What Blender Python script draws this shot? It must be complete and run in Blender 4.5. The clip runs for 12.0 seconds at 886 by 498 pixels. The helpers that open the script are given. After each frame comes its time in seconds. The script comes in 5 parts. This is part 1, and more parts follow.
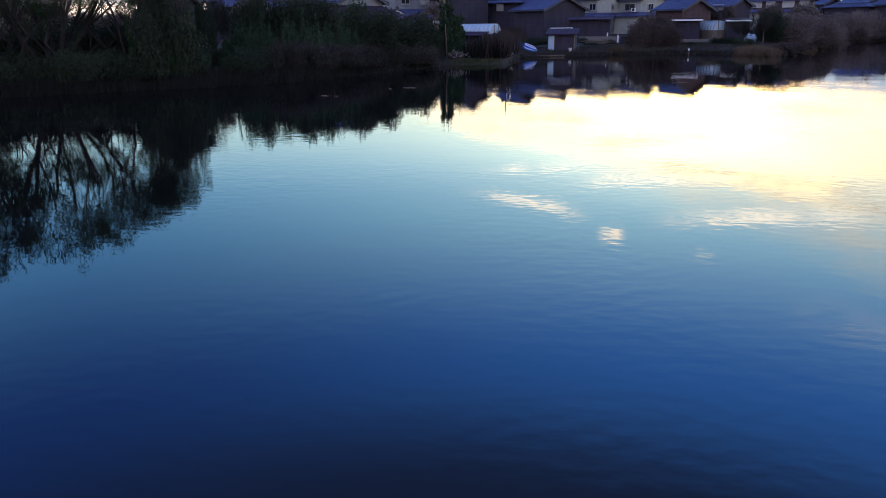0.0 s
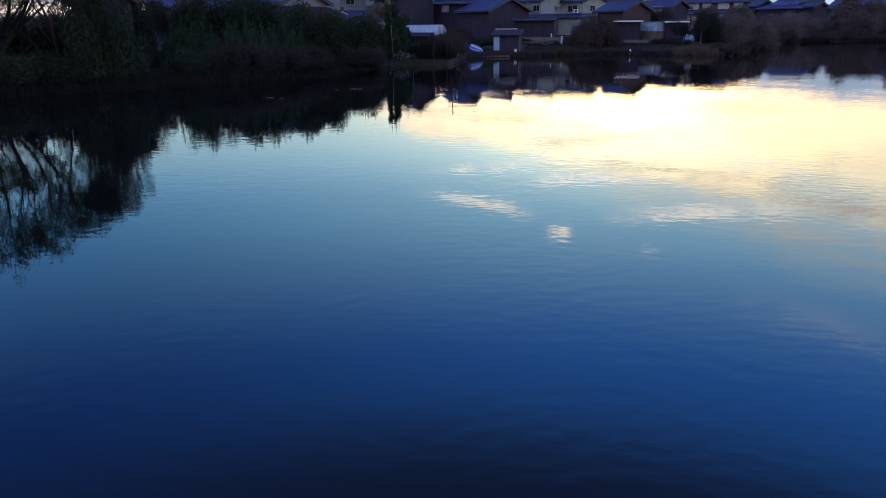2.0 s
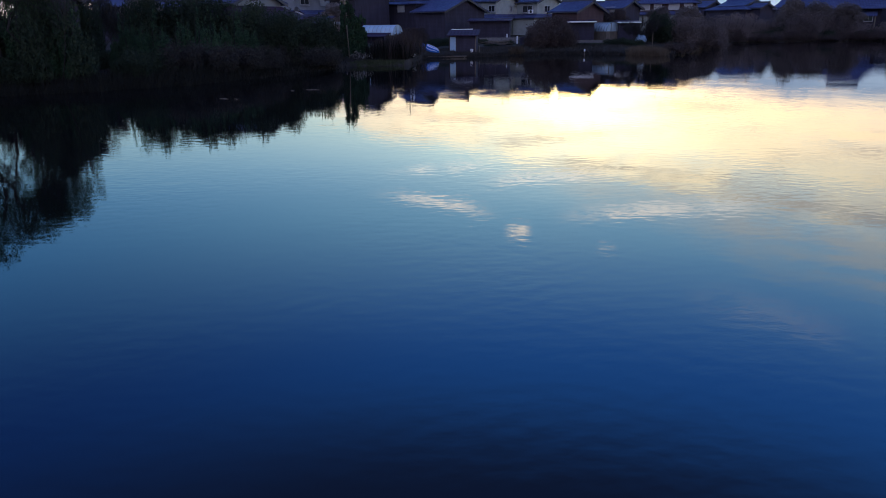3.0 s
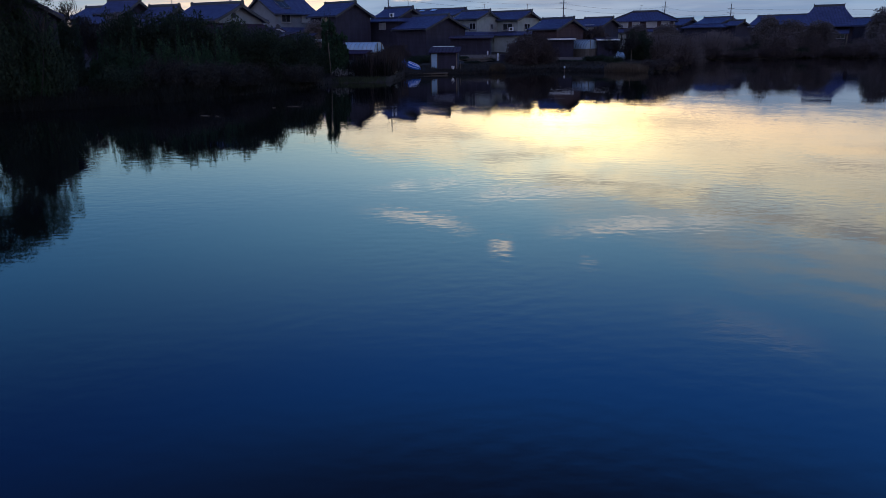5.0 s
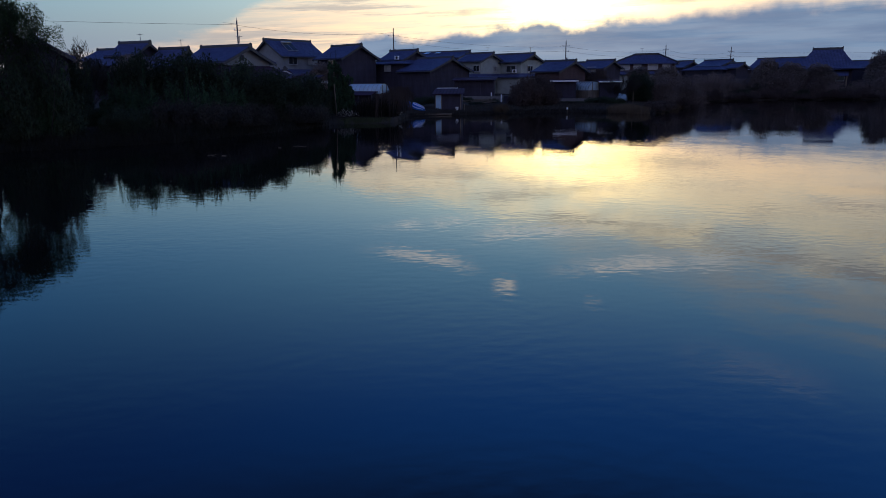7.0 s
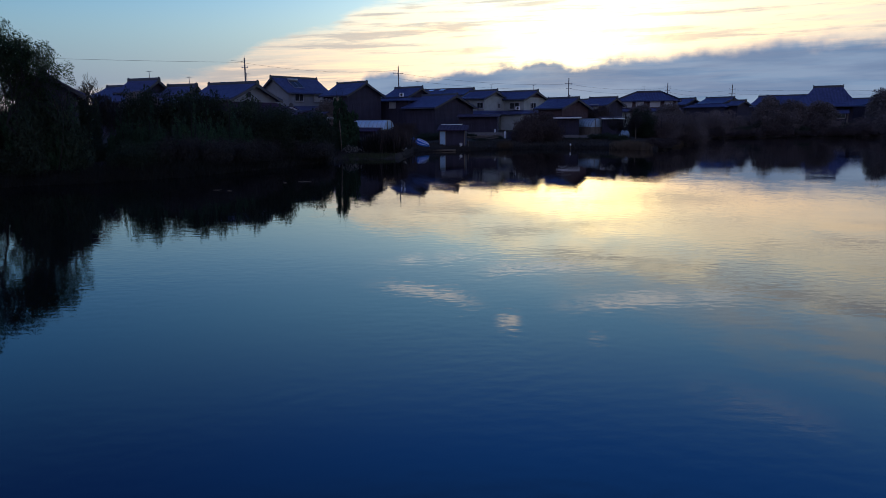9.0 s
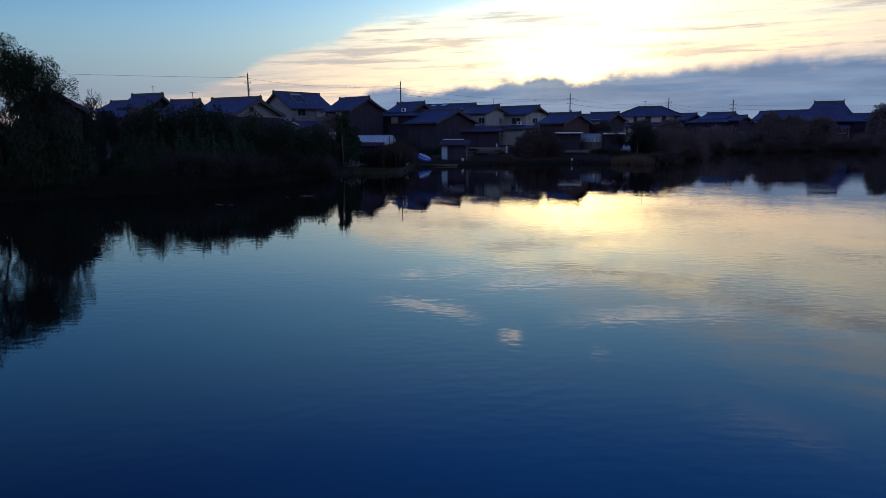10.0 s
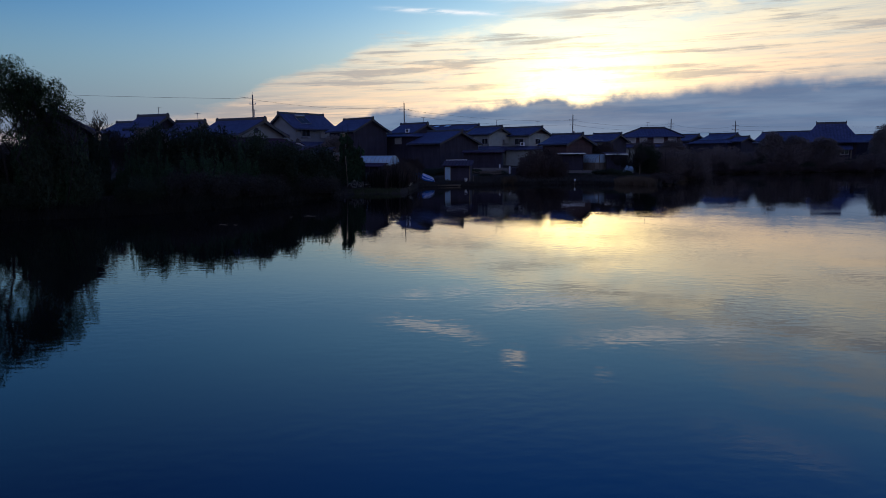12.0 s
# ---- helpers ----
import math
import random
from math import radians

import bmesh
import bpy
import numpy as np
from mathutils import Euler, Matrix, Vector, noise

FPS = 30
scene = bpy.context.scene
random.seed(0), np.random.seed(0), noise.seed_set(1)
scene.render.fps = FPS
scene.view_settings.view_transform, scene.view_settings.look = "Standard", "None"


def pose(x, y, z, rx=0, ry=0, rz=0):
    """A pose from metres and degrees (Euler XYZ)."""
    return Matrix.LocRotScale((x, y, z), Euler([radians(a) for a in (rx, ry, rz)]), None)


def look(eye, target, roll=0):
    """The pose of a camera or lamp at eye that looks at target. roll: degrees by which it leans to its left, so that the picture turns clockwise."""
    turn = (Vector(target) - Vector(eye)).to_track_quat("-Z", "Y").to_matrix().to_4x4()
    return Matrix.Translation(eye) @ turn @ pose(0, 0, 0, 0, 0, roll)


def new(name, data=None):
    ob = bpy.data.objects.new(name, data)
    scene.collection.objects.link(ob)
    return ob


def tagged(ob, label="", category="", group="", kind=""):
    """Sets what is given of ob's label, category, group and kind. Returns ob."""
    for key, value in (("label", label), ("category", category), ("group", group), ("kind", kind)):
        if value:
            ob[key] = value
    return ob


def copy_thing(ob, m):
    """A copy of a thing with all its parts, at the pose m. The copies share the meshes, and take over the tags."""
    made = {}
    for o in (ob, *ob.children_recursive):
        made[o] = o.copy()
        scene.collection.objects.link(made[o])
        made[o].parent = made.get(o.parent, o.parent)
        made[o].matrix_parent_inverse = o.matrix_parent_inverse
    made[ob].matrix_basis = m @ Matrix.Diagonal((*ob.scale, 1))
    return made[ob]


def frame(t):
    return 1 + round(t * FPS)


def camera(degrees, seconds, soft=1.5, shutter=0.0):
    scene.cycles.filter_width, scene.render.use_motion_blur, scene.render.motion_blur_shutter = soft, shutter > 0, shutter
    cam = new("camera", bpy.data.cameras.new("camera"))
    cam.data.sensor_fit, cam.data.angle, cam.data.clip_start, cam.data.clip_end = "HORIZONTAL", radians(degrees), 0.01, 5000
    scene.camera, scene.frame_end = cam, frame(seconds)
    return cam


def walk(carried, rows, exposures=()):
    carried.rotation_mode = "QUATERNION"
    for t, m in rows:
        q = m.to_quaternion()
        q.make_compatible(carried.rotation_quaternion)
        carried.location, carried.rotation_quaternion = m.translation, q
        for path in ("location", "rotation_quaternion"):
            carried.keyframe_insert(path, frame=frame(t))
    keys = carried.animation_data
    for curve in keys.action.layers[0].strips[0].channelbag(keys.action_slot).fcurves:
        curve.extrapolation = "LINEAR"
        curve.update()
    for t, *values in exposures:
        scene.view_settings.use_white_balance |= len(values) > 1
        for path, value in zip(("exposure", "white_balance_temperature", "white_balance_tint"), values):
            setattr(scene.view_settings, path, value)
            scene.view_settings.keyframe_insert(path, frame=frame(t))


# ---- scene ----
from itertools import product
from math import atan2, cos, sin, tan, pi, exp, hypot

# ---- camera: it stands still over the near shore and turns ----
cam = camera(64.6, 12.0, soft=0.75)
EYE = 3.5
PATH = [
    (0.0, 8.036, -17.754, 0.70), (0.5, 7.966, -17.720, 0.70), (1.0, 7.036, -17.707, 0.71), (1.5, 5.429, -17.719, 0.70),
    (2.0, 3.805, -17.730, 0.69), (2.5, 2.202, -17.742, 0.66), (3.0, 0.385, -17.753, 0.61), (3.3, -0.45, -17.74, 0.61),
    (4.0, -1.08, -17.50, 0.61), (5.0, -1.086, -16.478, 0.60),
    (5.5, -1.006, -15.672, 0.58), (6.0, -0.930, -14.883, 0.58), (6.5, -0.834, -14.085, 0.57), (7.0, -0.752, -13.289, 0.54),
    (9.0, -0.417, -10.426, 0.44), (9.5, -0.332, -9.816, 0.42), (10.0, -0.265, -9.244, 0.41), (10.5, -0.188, -8.726, 0.40),
    (11.0, -0.120, -8.238, 0.40), (11.5, -0.061, -7.743, 0.39), (12.0, 0.0, -7.591, 0.37)]
walk(cam, [(t, pose(0, 0, EYE, 90 + tilt, lean, turn)) for t, turn, tilt, lean in PATH],
     exposures=[(0, 1.90, 7750, 9), (1.5, 1.60, 7250, 10), (3, 1.28, 6650, 9), (5, 0.73, 6400, 9), (7, 0.33, 6250, 10), (9, 0.42, 6200, 10), (10.5, 0.25, 6030, 11), (12, 0.0, 5980, 11)])

# ---- sky and sun ----
SUN_AZ, SUN_EL = 10.5, 5.6


def sky():
    w = bpy.data.worlds.new("sky")
    scene.world = w
    w.use_nodes = True
    nt = w.node_tree
    nt.nodes.clear()
    N, K = nt.nodes.new, nt.links.new

    def link(v, socket):
        if isinstance(v, (int, float)):
            socket.default_value = v
        elif isinstance(v, tuple):
            socket.default_value = (*v, 1.0) if len(socket.default_value) == 4 else v
        else:
            K(v, socket)

    def m(op, a, b=0.0, c=0.0, clamp=False):
        n = N("ShaderNodeMath")
        n.operation, n.use_clamp = op, clamp
        for i, v in enumerate((a, b, c)):
            link(v, n.inputs[i])
        return n.outputs[0]

    def ramp(v, lo, hi, a=0.0, b=1.0):
        n = N("ShaderNodeMapRange")
        n.interpolation_type = "SMOOTHSTEP"
        for i, x in enumerate((v, lo, hi, a, b)):
            link(x, n.inputs[i])
        return n.outputs[0]

    def curve(v, points):
        n = N("ShaderNodeFloatCurve")
        lo, hi = -180.0, 180.0
        c = n.mapping.curves[0]
        pts = [((x - lo) / (hi - lo), y / 40.0) for x, y in points]
        c.points[0].location, c.points[1].location = pts[0], pts[-1]
        for x, y in pts[1:-1]:
            c.points.new(x, y)
        n.mapping.update()
        link(m("DIVIDE", m("SUBTRACT", v, lo), hi - lo), n.inputs["Value"])
        return m("MULTIPLY", n.outputs[0], 40.0)

    def mix(f, a, b):
        n = N("ShaderNodeMix")
        n.data_type = "RGBA"
        link(f, n.inputs[0])
        link(a, n.inputs[6])
        link(b, n.inputs[7])
        return n.outputs[2]

    def noise_at(az_f, el_f, detail, seed, rough=0.55):
        c = N("ShaderNodeCombineXYZ")
        link(m("MULTIPLY", az, az_f), c.inputs[0])
        link(m("MULTIPLY", m("SUBTRACT", el, shear), el_f), c.inputs[1])
        c.inputs[2].default_value = seed
        n = N("ShaderNodeTexNoise")
        n.inputs["Scale"].default_value = 1.0
        n.inputs["Detail"].default_value = detail
        n.inputs["Roughness"].default_value = rough
        K(c.outputs[0], n.inputs["Vector"])
        return n.outputs[0]

    co = N("ShaderNodeTexCoord")
    sp = N("ShaderNodeSeparateXYZ")
    K(co.outputs["Generated"], sp.inputs[0])
    az = m("MULTIPLY", m("ARCTAN2", sp.outputs[0], sp.outputs[1]), 180 / pi)
    el = m("MULTIPLY", m("ARCSINE", sp.outputs[2]), 180 / pi)

    shear = m("ADD", m("MULTIPLY", m("MINIMUM", az, 8.0), 0.035), m("MULTIPLY", m("MAXIMUM", m("SUBTRACT", az, 8.0), 0.0), 0.008))

    # angle from the sun, wider across than up
    da = m("MULTIPLY", m("SUBTRACT", az, SUN_AZ), 0.75)
    de = m("SUBTRACT", el, SUN_EL)
    off = m("SQRT", m("ADD", m("MULTIPLY", da, da), m("MULTIPLY", de, de)))
    glow = m("POWER", 2.718, m("MULTIPLY", off, -0.09))
    dc = m("MULTIPLY", da, 0.66)
    de = m("SUBTRACT", de, m("MULTIPLY", da, 0.22))
    core = m("POWER", 2.718, m("MULTIPLY", m("ADD", m("MULTIPLY", dc, dc), m("MULTIPLY", m("MULTIPLY", de, de), 1.4)), -0.16))

    air = N("ShaderNodeTexSky")
    air.sky_type, air.sun_disc = "NISHITA", False
    air.sun_elevation, air.sun_rotation = radians(SUN_EL), radians(SUN_AZ)
    air.air_density, air.dust_density, air.ozone_density = 1.0, 0.6, 2.0
    scale = N("ShaderNodeVectorMath")
    scale.operation = "SCALE"
    K(air.outputs[0], scale.inputs[0])
    scale.inputs["Scale"].default_value = AIR
    tint = N("ShaderNodeVectorMath")
    tint.operation = "MULTIPLY"
    K(scale.outputs[0], tint.inputs[0])
    tint.inputs[1].default_value = (0.75, 1.05, 1.32)
    aloft = mix(ramp(az, -45.0, 12.0), (0.010, 0.056, 0.30), (0.025, 0.188, 0.77))
    aloft = mix(ramp(el, 27.0, 37.0), aloft, (0.015, 0.037, 0.158))
    base = mix(ramp(el, 6.0, 16.0, 0.0, 0.85), tint.outputs[0], mix(ramp(az, -40.0, 8.0), (0.034, 0.160, 0.40), (0.195, 0.47, 0.73)))
    base = mix(ramp(el, 13.5, 28.0, 0.0, 0.97), base, aloft)
    # the dusk side behind: dim and lilac
    away = m("MULTIPLY", ramp(az, -130.0, -50.0), ramp(az, 70.0, 150.0, 1.0, 0.0))
    base = mix(away, mix(ramp(el, 5.0, 50.0), (0.31, 0.32, 0.50), (0.10, 0.15, 0.37)), base)
    haze = mix(glow, (0.165, 0.215, 0.315), (0.70, 0.56, 0.44))
    base = mix(ramp(el, 1.0, 11.5, 0.95, 0.0), base, haze)

    # a streaked sheet with a clear upper rim that climbs towards the sun's side
    fine = noise_at(0.11, 2.1, 9, 3.1, 0.70)
    broad = noise_at(0.035, 0.30, 4, 8.7)
    wob = m("MULTIPLY", m("SUBTRACT", noise_at(0.20, 0.8, 7, 5.5, 0.65), 0.5), 2.6)
    rim = curve(az, [(-180, 3), (-60, 2.0), (-26, 2.2), (-15.2, 4.6), (-14, 5.6), (-11, 6.7), (-7.5, 7.6), (-6.2, 8.7), (0, 9.6), (4, 10.6), (9, 11.5), (14, 12.4), (20, 13.4), (30, 15.0), (45, 15.5), (90, 14), (180, 5)])
    below = m("SUBTRACT", m("ADD", rim, wob), el)
    sheet = ramp(below, -0.4, ramp(az, -4.0, 10.0, 0.6, 1.6))
    deep = ramp(below, 0.0, 3.0, 0.72, 1.0)
    thick = ramp(m("ADD", m("MULTIPLY", fine, 0.65), m("MULTIPLY", broad, 0.35)), 0.40, 0.58, 0.55, 1.0)
    billow = ramp(noise_at(0.13, 0.42, 6, 27.4, 0.6), 0.40, 0.58, 0.25, 1.0)
    billow = m("MAXIMUM", m("MAXIMUM", billow, ramp(below, 1.5, 5.0)), ramp(az, -6.0, 6.0, 0.85, 0.0))
    veil = m("MULTIPLY", m("MULTIPLY", m("MULTIPLY", sheet, thick), deep), billow)
    warm = mix(ramp(el, 4.5, 11.0), mix(glow, (0.68, 0.48, 0.355), (2.15, 1.42, 0.70)), mix(glow, (0.60, 0.52, 0.385), (1.95, 1.62, 1.0)))
    # a thinner grey veil above it on the sun's side
    rim2 = curve(az, [(-180, 0), (-12, 0), (-2, 8), (4, 11.5), (8, 13.2), (11, 14.6), (20, 17.0), (30, 19.3), (45, 20), (90, 18), (180, 0)])
    veil2 = ramp(m("SUBTRACT", m("ADD", rim2, m("MULTIPLY", wob, 1.6)), el), -0.6, 4.0, 0.0, 0.62)
    skyc = mix(m("MULTIPLY", veil2, ramp(noise_at(0.10, 0.7, 6, 17.0), 0.36, 0.6, 0.25, 1.0)), base, mix(glow, (0.44, 0.43, 0.42), (0.86, 0.80, 0.66)))
    skyc = mix(m("MULTIPLY", veil, 0.95), skyc, warm)
    # loose wisps and a few small bright puffs: bearing, height, half width, half thickness, slope, gain
    puff = noise_at(1.1, 1.7, 4, 21.0, 0.55)
    thread = noise_at(0.28, 2.4, 5, 44.0, 0.6)
    for a0, e0, wa, we, sl, gain in ((-1.1, 14.0, 4.0, 0.32, 0.15, 1.0), (5.85, 16.2, 0.95, 0.40, -0.06, 0.95), (13.2, 17.3, 0.7, 0.26, 0.0, 0.3), (0.5, 11.1, 4.5, 0.16, -0.05, 0.75),
                                     (8.0, 12.0, 4.5, 0.34, -0.06, 0.85), (17.0, 14.1, 6.0, 0.55, -0.12, 0.9), (26.0, 21.0, 5.0, 1.0, 0.1, 0.12)):
        dx = m("DIVIDE", m("SUBTRACT", az, a0), wa)
        tilt = m("SUBTRACT", m("SUBTRACT", el, e0), m("MULTIPLY", m("SUBTRACT", az, a0), sl))
        dy = m("DIVIDE", tilt, we)
        g = m("POWER", 2.718, m("MULTIPLY", m("ADD", m("MULTIPLY", m("MULTIPLY", dx, dx), m("MULTIPLY", dx, dx)), m("MULTIPLY", dy, dy)), -1.0))
        g = m("MULTIPLY", m("MULTIPLY", g, gain), ramp(puff, 0.32, 0.50) if wa < 2 else ramp(thread, 0.36, 0.58), clamp=True)
        skyc = mix(g, skyc, (1.12, 1.04, 0.95))
    # darker grey streaks inside the sheet
    dark = m("MULTIPLY", ramp(noise_at(0.085, 1.35, 8, 14.2, 0.66), 0.48, 0.62), m("MULTIPLY", sheet, 0.74))
    skyc = mix(dark, skyc, mix(glow, (0.31, 0.30, 0.31), (0.60, 0.51, 0.39)))
    # light through the sheet round the hidden sun
    add = N("ShaderNodeVectorMath")
    add.operation = "ADD"
    lit = mix(m("MULTIPLY", core, ramp(m("ADD", m("MULTIPLY", fine, 0.5), m("MULTIPLY", puff, 0.5)), 0.38, 0.58, 0.5, 1.15), clamp=True), (0.0, 0.0, 0.0), (2.2, 1.6, 0.45))
    K(skyc, add.inputs[0])
    K(lit, add.inputs[1])
    skyc = add.outputs[0]
    # low slate cloud bank with a lumpy top
    top = curve(az, [(-180, 2.0), (-40, 0.8), (-16, 0.9), (-9, 1.3), (-6.5, 3.2), (-5, 3.8), (-2, 3.6), (3, 4.1), (9, 4.6), (11.5, 4.3), (14, 4.9), (20, 5.5), (27, 5.9), (40, 6.0), (90, 4.6), (180, 2.0)])
    lump = m("MULTIPLY", m("SUBTRACT", noise_at(0.42, 0.55, 6, 2.2, 0.56), 0.5), 1.9)
    bank = ramp(m("SUBTRACT", m("ADD", top, lump), el), -0.15, ramp(az, 8.0, 24.0, 0.65, 1.5), 0.0, 0.95)
    bankc = mix(ramp(noise_at(0.12, 0.9, 4, 31.0), 0.35, 0.65), (0.100, 0.168, 0.282), (0.155, 0.232, 0.345))
    skyc = mix(bank, skyc, bankc)
    bg = N("ShaderNodeBackground")
    K(skyc, bg.inputs[0])
    bg.inputs[1].default_value = 1.0
    out = N("ShaderNodeOutputWorld")
    K(bg.outputs[0], out.inputs[0])


AIR = 0.10
sky()

sun = new("sun", bpy.data.lights.new("sun", "SUN"))
sun.data.energy, sun.data.angle, sun.data.color = 0.0004, radians(18), (1.0, 0.86, 0.62)
sun.matrix_world = look((300 * sin(radians(SUN_AZ)), 300 * cos(radians(SUN_AZ)), 300 * tan(radians(SUN_EL))), (0, 0, 0))

# ---- materials ----


def material(name, colours, rough=0.8, scale=3.0, metal=0.0, bump=0.0, bump_scale=20.0, stretch=(1, 1, 1), per_object=0.0, spec=0.5):
    """A weathered surface: two colours mixed by broad and fine noise, with fine relief."""
    mt = bpy.data.materials.new(name)
    mt.use_nodes = True
    nt = mt.node_tree
    b = nt.nodes["Principled BSDF"]
    co = nt.nodes.new("ShaderNodeTexCoord")
    mp = nt.nodes.new("ShaderNodeMapping")
    mp.inputs["Scale"].default_value = stretch
    nt.links.new(co.outputs["Object"], mp.inputs[0])
    n1 = nt.nodes.new("ShaderNodeTexNoise")
    n1.inputs["Scale"].default_value, n1.inputs["Detail"].default_value = scale, 6
    nt.links.new(mp.outputs[0], n1.inputs["Vector"])
    n2 = nt.nodes.new("ShaderNodeTexNoise")
    n2.inputs["Scale"].default_value, n2.inputs["Detail"].default_value = scale * 0.17, 3
    nt.links.new(co.outputs["Object"], n2.inputs["Vector"])
    ad = nt.nodes.new("ShaderNodeMath")
    ad.operation = "MULTIPLY_ADD"
    nt.links.new(n1.outputs[0], ad.inputs[0])
    ad.inputs[1].default_value = 0.6
    hf = nt.nodes.new("ShaderNodeMath")
    hf.operation = "MULTIPLY"
    nt.links.new(n2.outputs[0], hf.inputs[0])
    hf.inputs[1].default_value = 0.4
    nt.links.new(hf.outputs[0], ad.inputs[2])
    cr = nt.nodes.new("ShaderNodeValToRGB")
    cr.color_ramp.elements[0].position, cr.color_ramp.elements[1].position = 0.35, 0.65
    for e, c in zip(cr.color_ramp.elements, colours):
        e.color = (*c, 1)
    nt.links.new(ad.outputs[0], cr.inputs[0])
    col = cr.outputs[0]
    if per_object:
        oi = nt.nodes.new("ShaderNodeObjectInfo")
        hs = nt.nodes.new("ShaderNodeHueSaturation")
        mr = nt.nodes.new("ShaderNodeMapRange")
        mr.inputs[3].default_value, mr.inputs[4].default_value = 1 - per_object, 1 + per_object
        nt.links.new(oi.outputs["Random"], mr.inputs[0])
        nt.links.new(mr.outputs[0], hs.inputs["Value"])
        nt.links.new(col, hs.inputs["Color"])
        col = hs.outputs[0]
    nt.links.new(col, b.inputs["Base Color"])
    b.inputs["Roughness"].default_value, b.inputs["Metallic"].default_value = rough, metal
    b.inputs["Specular IOR Level"].default_value = spec
    if bump:
        n3 = nt.nodes.new("ShaderNodeTexNoise")
        n3.inputs["Scale"].default_value, n3.inputs["Detail"].default_value = bump_scale, 4
        nt.links.new(mp.outputs[0], n3.inputs["Vector"])
        bp = nt.nodes.new("ShaderNodeBump")
        bp.inputs["Strength"].default_value, bp.inputs["Distance"].default_value = bump, 0.03
        nt.links.new(n3.outputs[0], bp.inputs["Height"])
        nt.links.new(bp.outputs[0], b.inputs["Normal"])
    return mt


def lines(mt, axis, period, depth, sharp=1.0):
    """Adds parallel ribs along one object axis to the relief and a slight dark joint to the colour."""
    nt = mt.node_tree
    b = nt.nodes["Principled BSDF"]
    co = nt.nodes.new("ShaderNodeTexCoord")
    wv = nt.nodes.new("ShaderNodeTexWave")
    wv.bands_direction = axis
    wv.inputs["Scale"].default_value = 2 * pi / (20 * period)
    wv.inputs["Distortion"].default_value = 0.05
    nt.links.new(co.outputs["Object"], wv.inputs["Vector"])
    bp = nt.nodes.new("ShaderNodeBump")
    bp.inputs["Strength"].default_value, bp.inputs["Distance"].default_value = 1.0, depth
    nt.links.new(wv.outputs["Fac"], bp.inputs["Height"])
    if b.inputs["Normal"].links:
        nt.links.new(b.inputs["Normal"].links[0].from_socket, bp.inputs["Normal"])
    nt.links.new(bp.outputs[0], b.inputs["Normal"])
    old = b.inputs["Base Color"].links[0].from_socket
    mx = nt.nodes.new("ShaderNodeMix")
    mx.data_type, mx.blend_type = "RGBA", "MULTIPLY"
    mr = nt.nodes.new("ShaderNodeMapRange")
    for i, v in zip((1, 2, 3, 4), (0.0, 0.35, 0.6 * sharp, 0.0)):
        mr.inputs[i].default_value = v
    nt.links.new(wv.outputs["Fac"], mr.inputs[0])
    nt.links.new(mr.outputs[0], mx.inputs[0])
    nt.links.new(old, mx.inputs[6])
    mx.inputs[7].default_value = (0.35, 0.35, 0.38, 1)
    nt.links.new(mx.outputs[2], b.inputs["Base Color"])
    return mt


def leaf_material(name, a, b2, trans=0.25):
    mt = bpy.data.materials.new(name)
    mt.use_nodes = True
    nt = mt.node_tree
    b = nt.nodes["Principled BSDF"]
    ge = nt.nodes.new("ShaderNodeNewGeometry")
    cr = nt.nodes.new("ShaderNodeValToRGB")
    cr.color_ramp.elements[0].color, cr.color_ramp.elements[1].color = (*a, 1), (*b2, 1)
    nt.links.new(ge.outputs["Random Per Island"], cr.inputs[0])
    oi = nt.nodes.new("ShaderNodeObjectInfo")
    hs = nt.nodes.new("ShaderNodeHueSaturation")
    mr = nt.nodes.new("ShaderNodeMapRange")
    mr.inputs[3].default_value, mr.inputs[4].default_value = 0.7, 1.3
    nt.links.new(oi.outputs["Random"], mr.inputs[0])
    nt.links.new(mr.outputs[0], hs.inputs["Value"])
    nt.links.new(cr.outputs[0], hs.inputs["Color"])
    nt.links.new(hs.outputs[0], b.inputs["Base Color"])
    b.inputs["Roughness"].default_value = 0.85
    b.inputs["Specular IOR Level"].default_value = 0.2
    tr = nt.nodes.new("ShaderNodeBsdfTranslucent")
    nt.links.new(hs.outputs[0], tr.inputs[0])
    mx = nt.nodes.new("ShaderNodeMixShader")
    mx.inputs[0].default_value = trans
    nt.links.new(b.outputs[0], mx.inputs[1])
    nt.links.new(tr.outputs[0], mx.inputs[2])
    nt.links.new(mx.outputs[0], nt.nodes["Material Output"].inputs[0])
    return mt


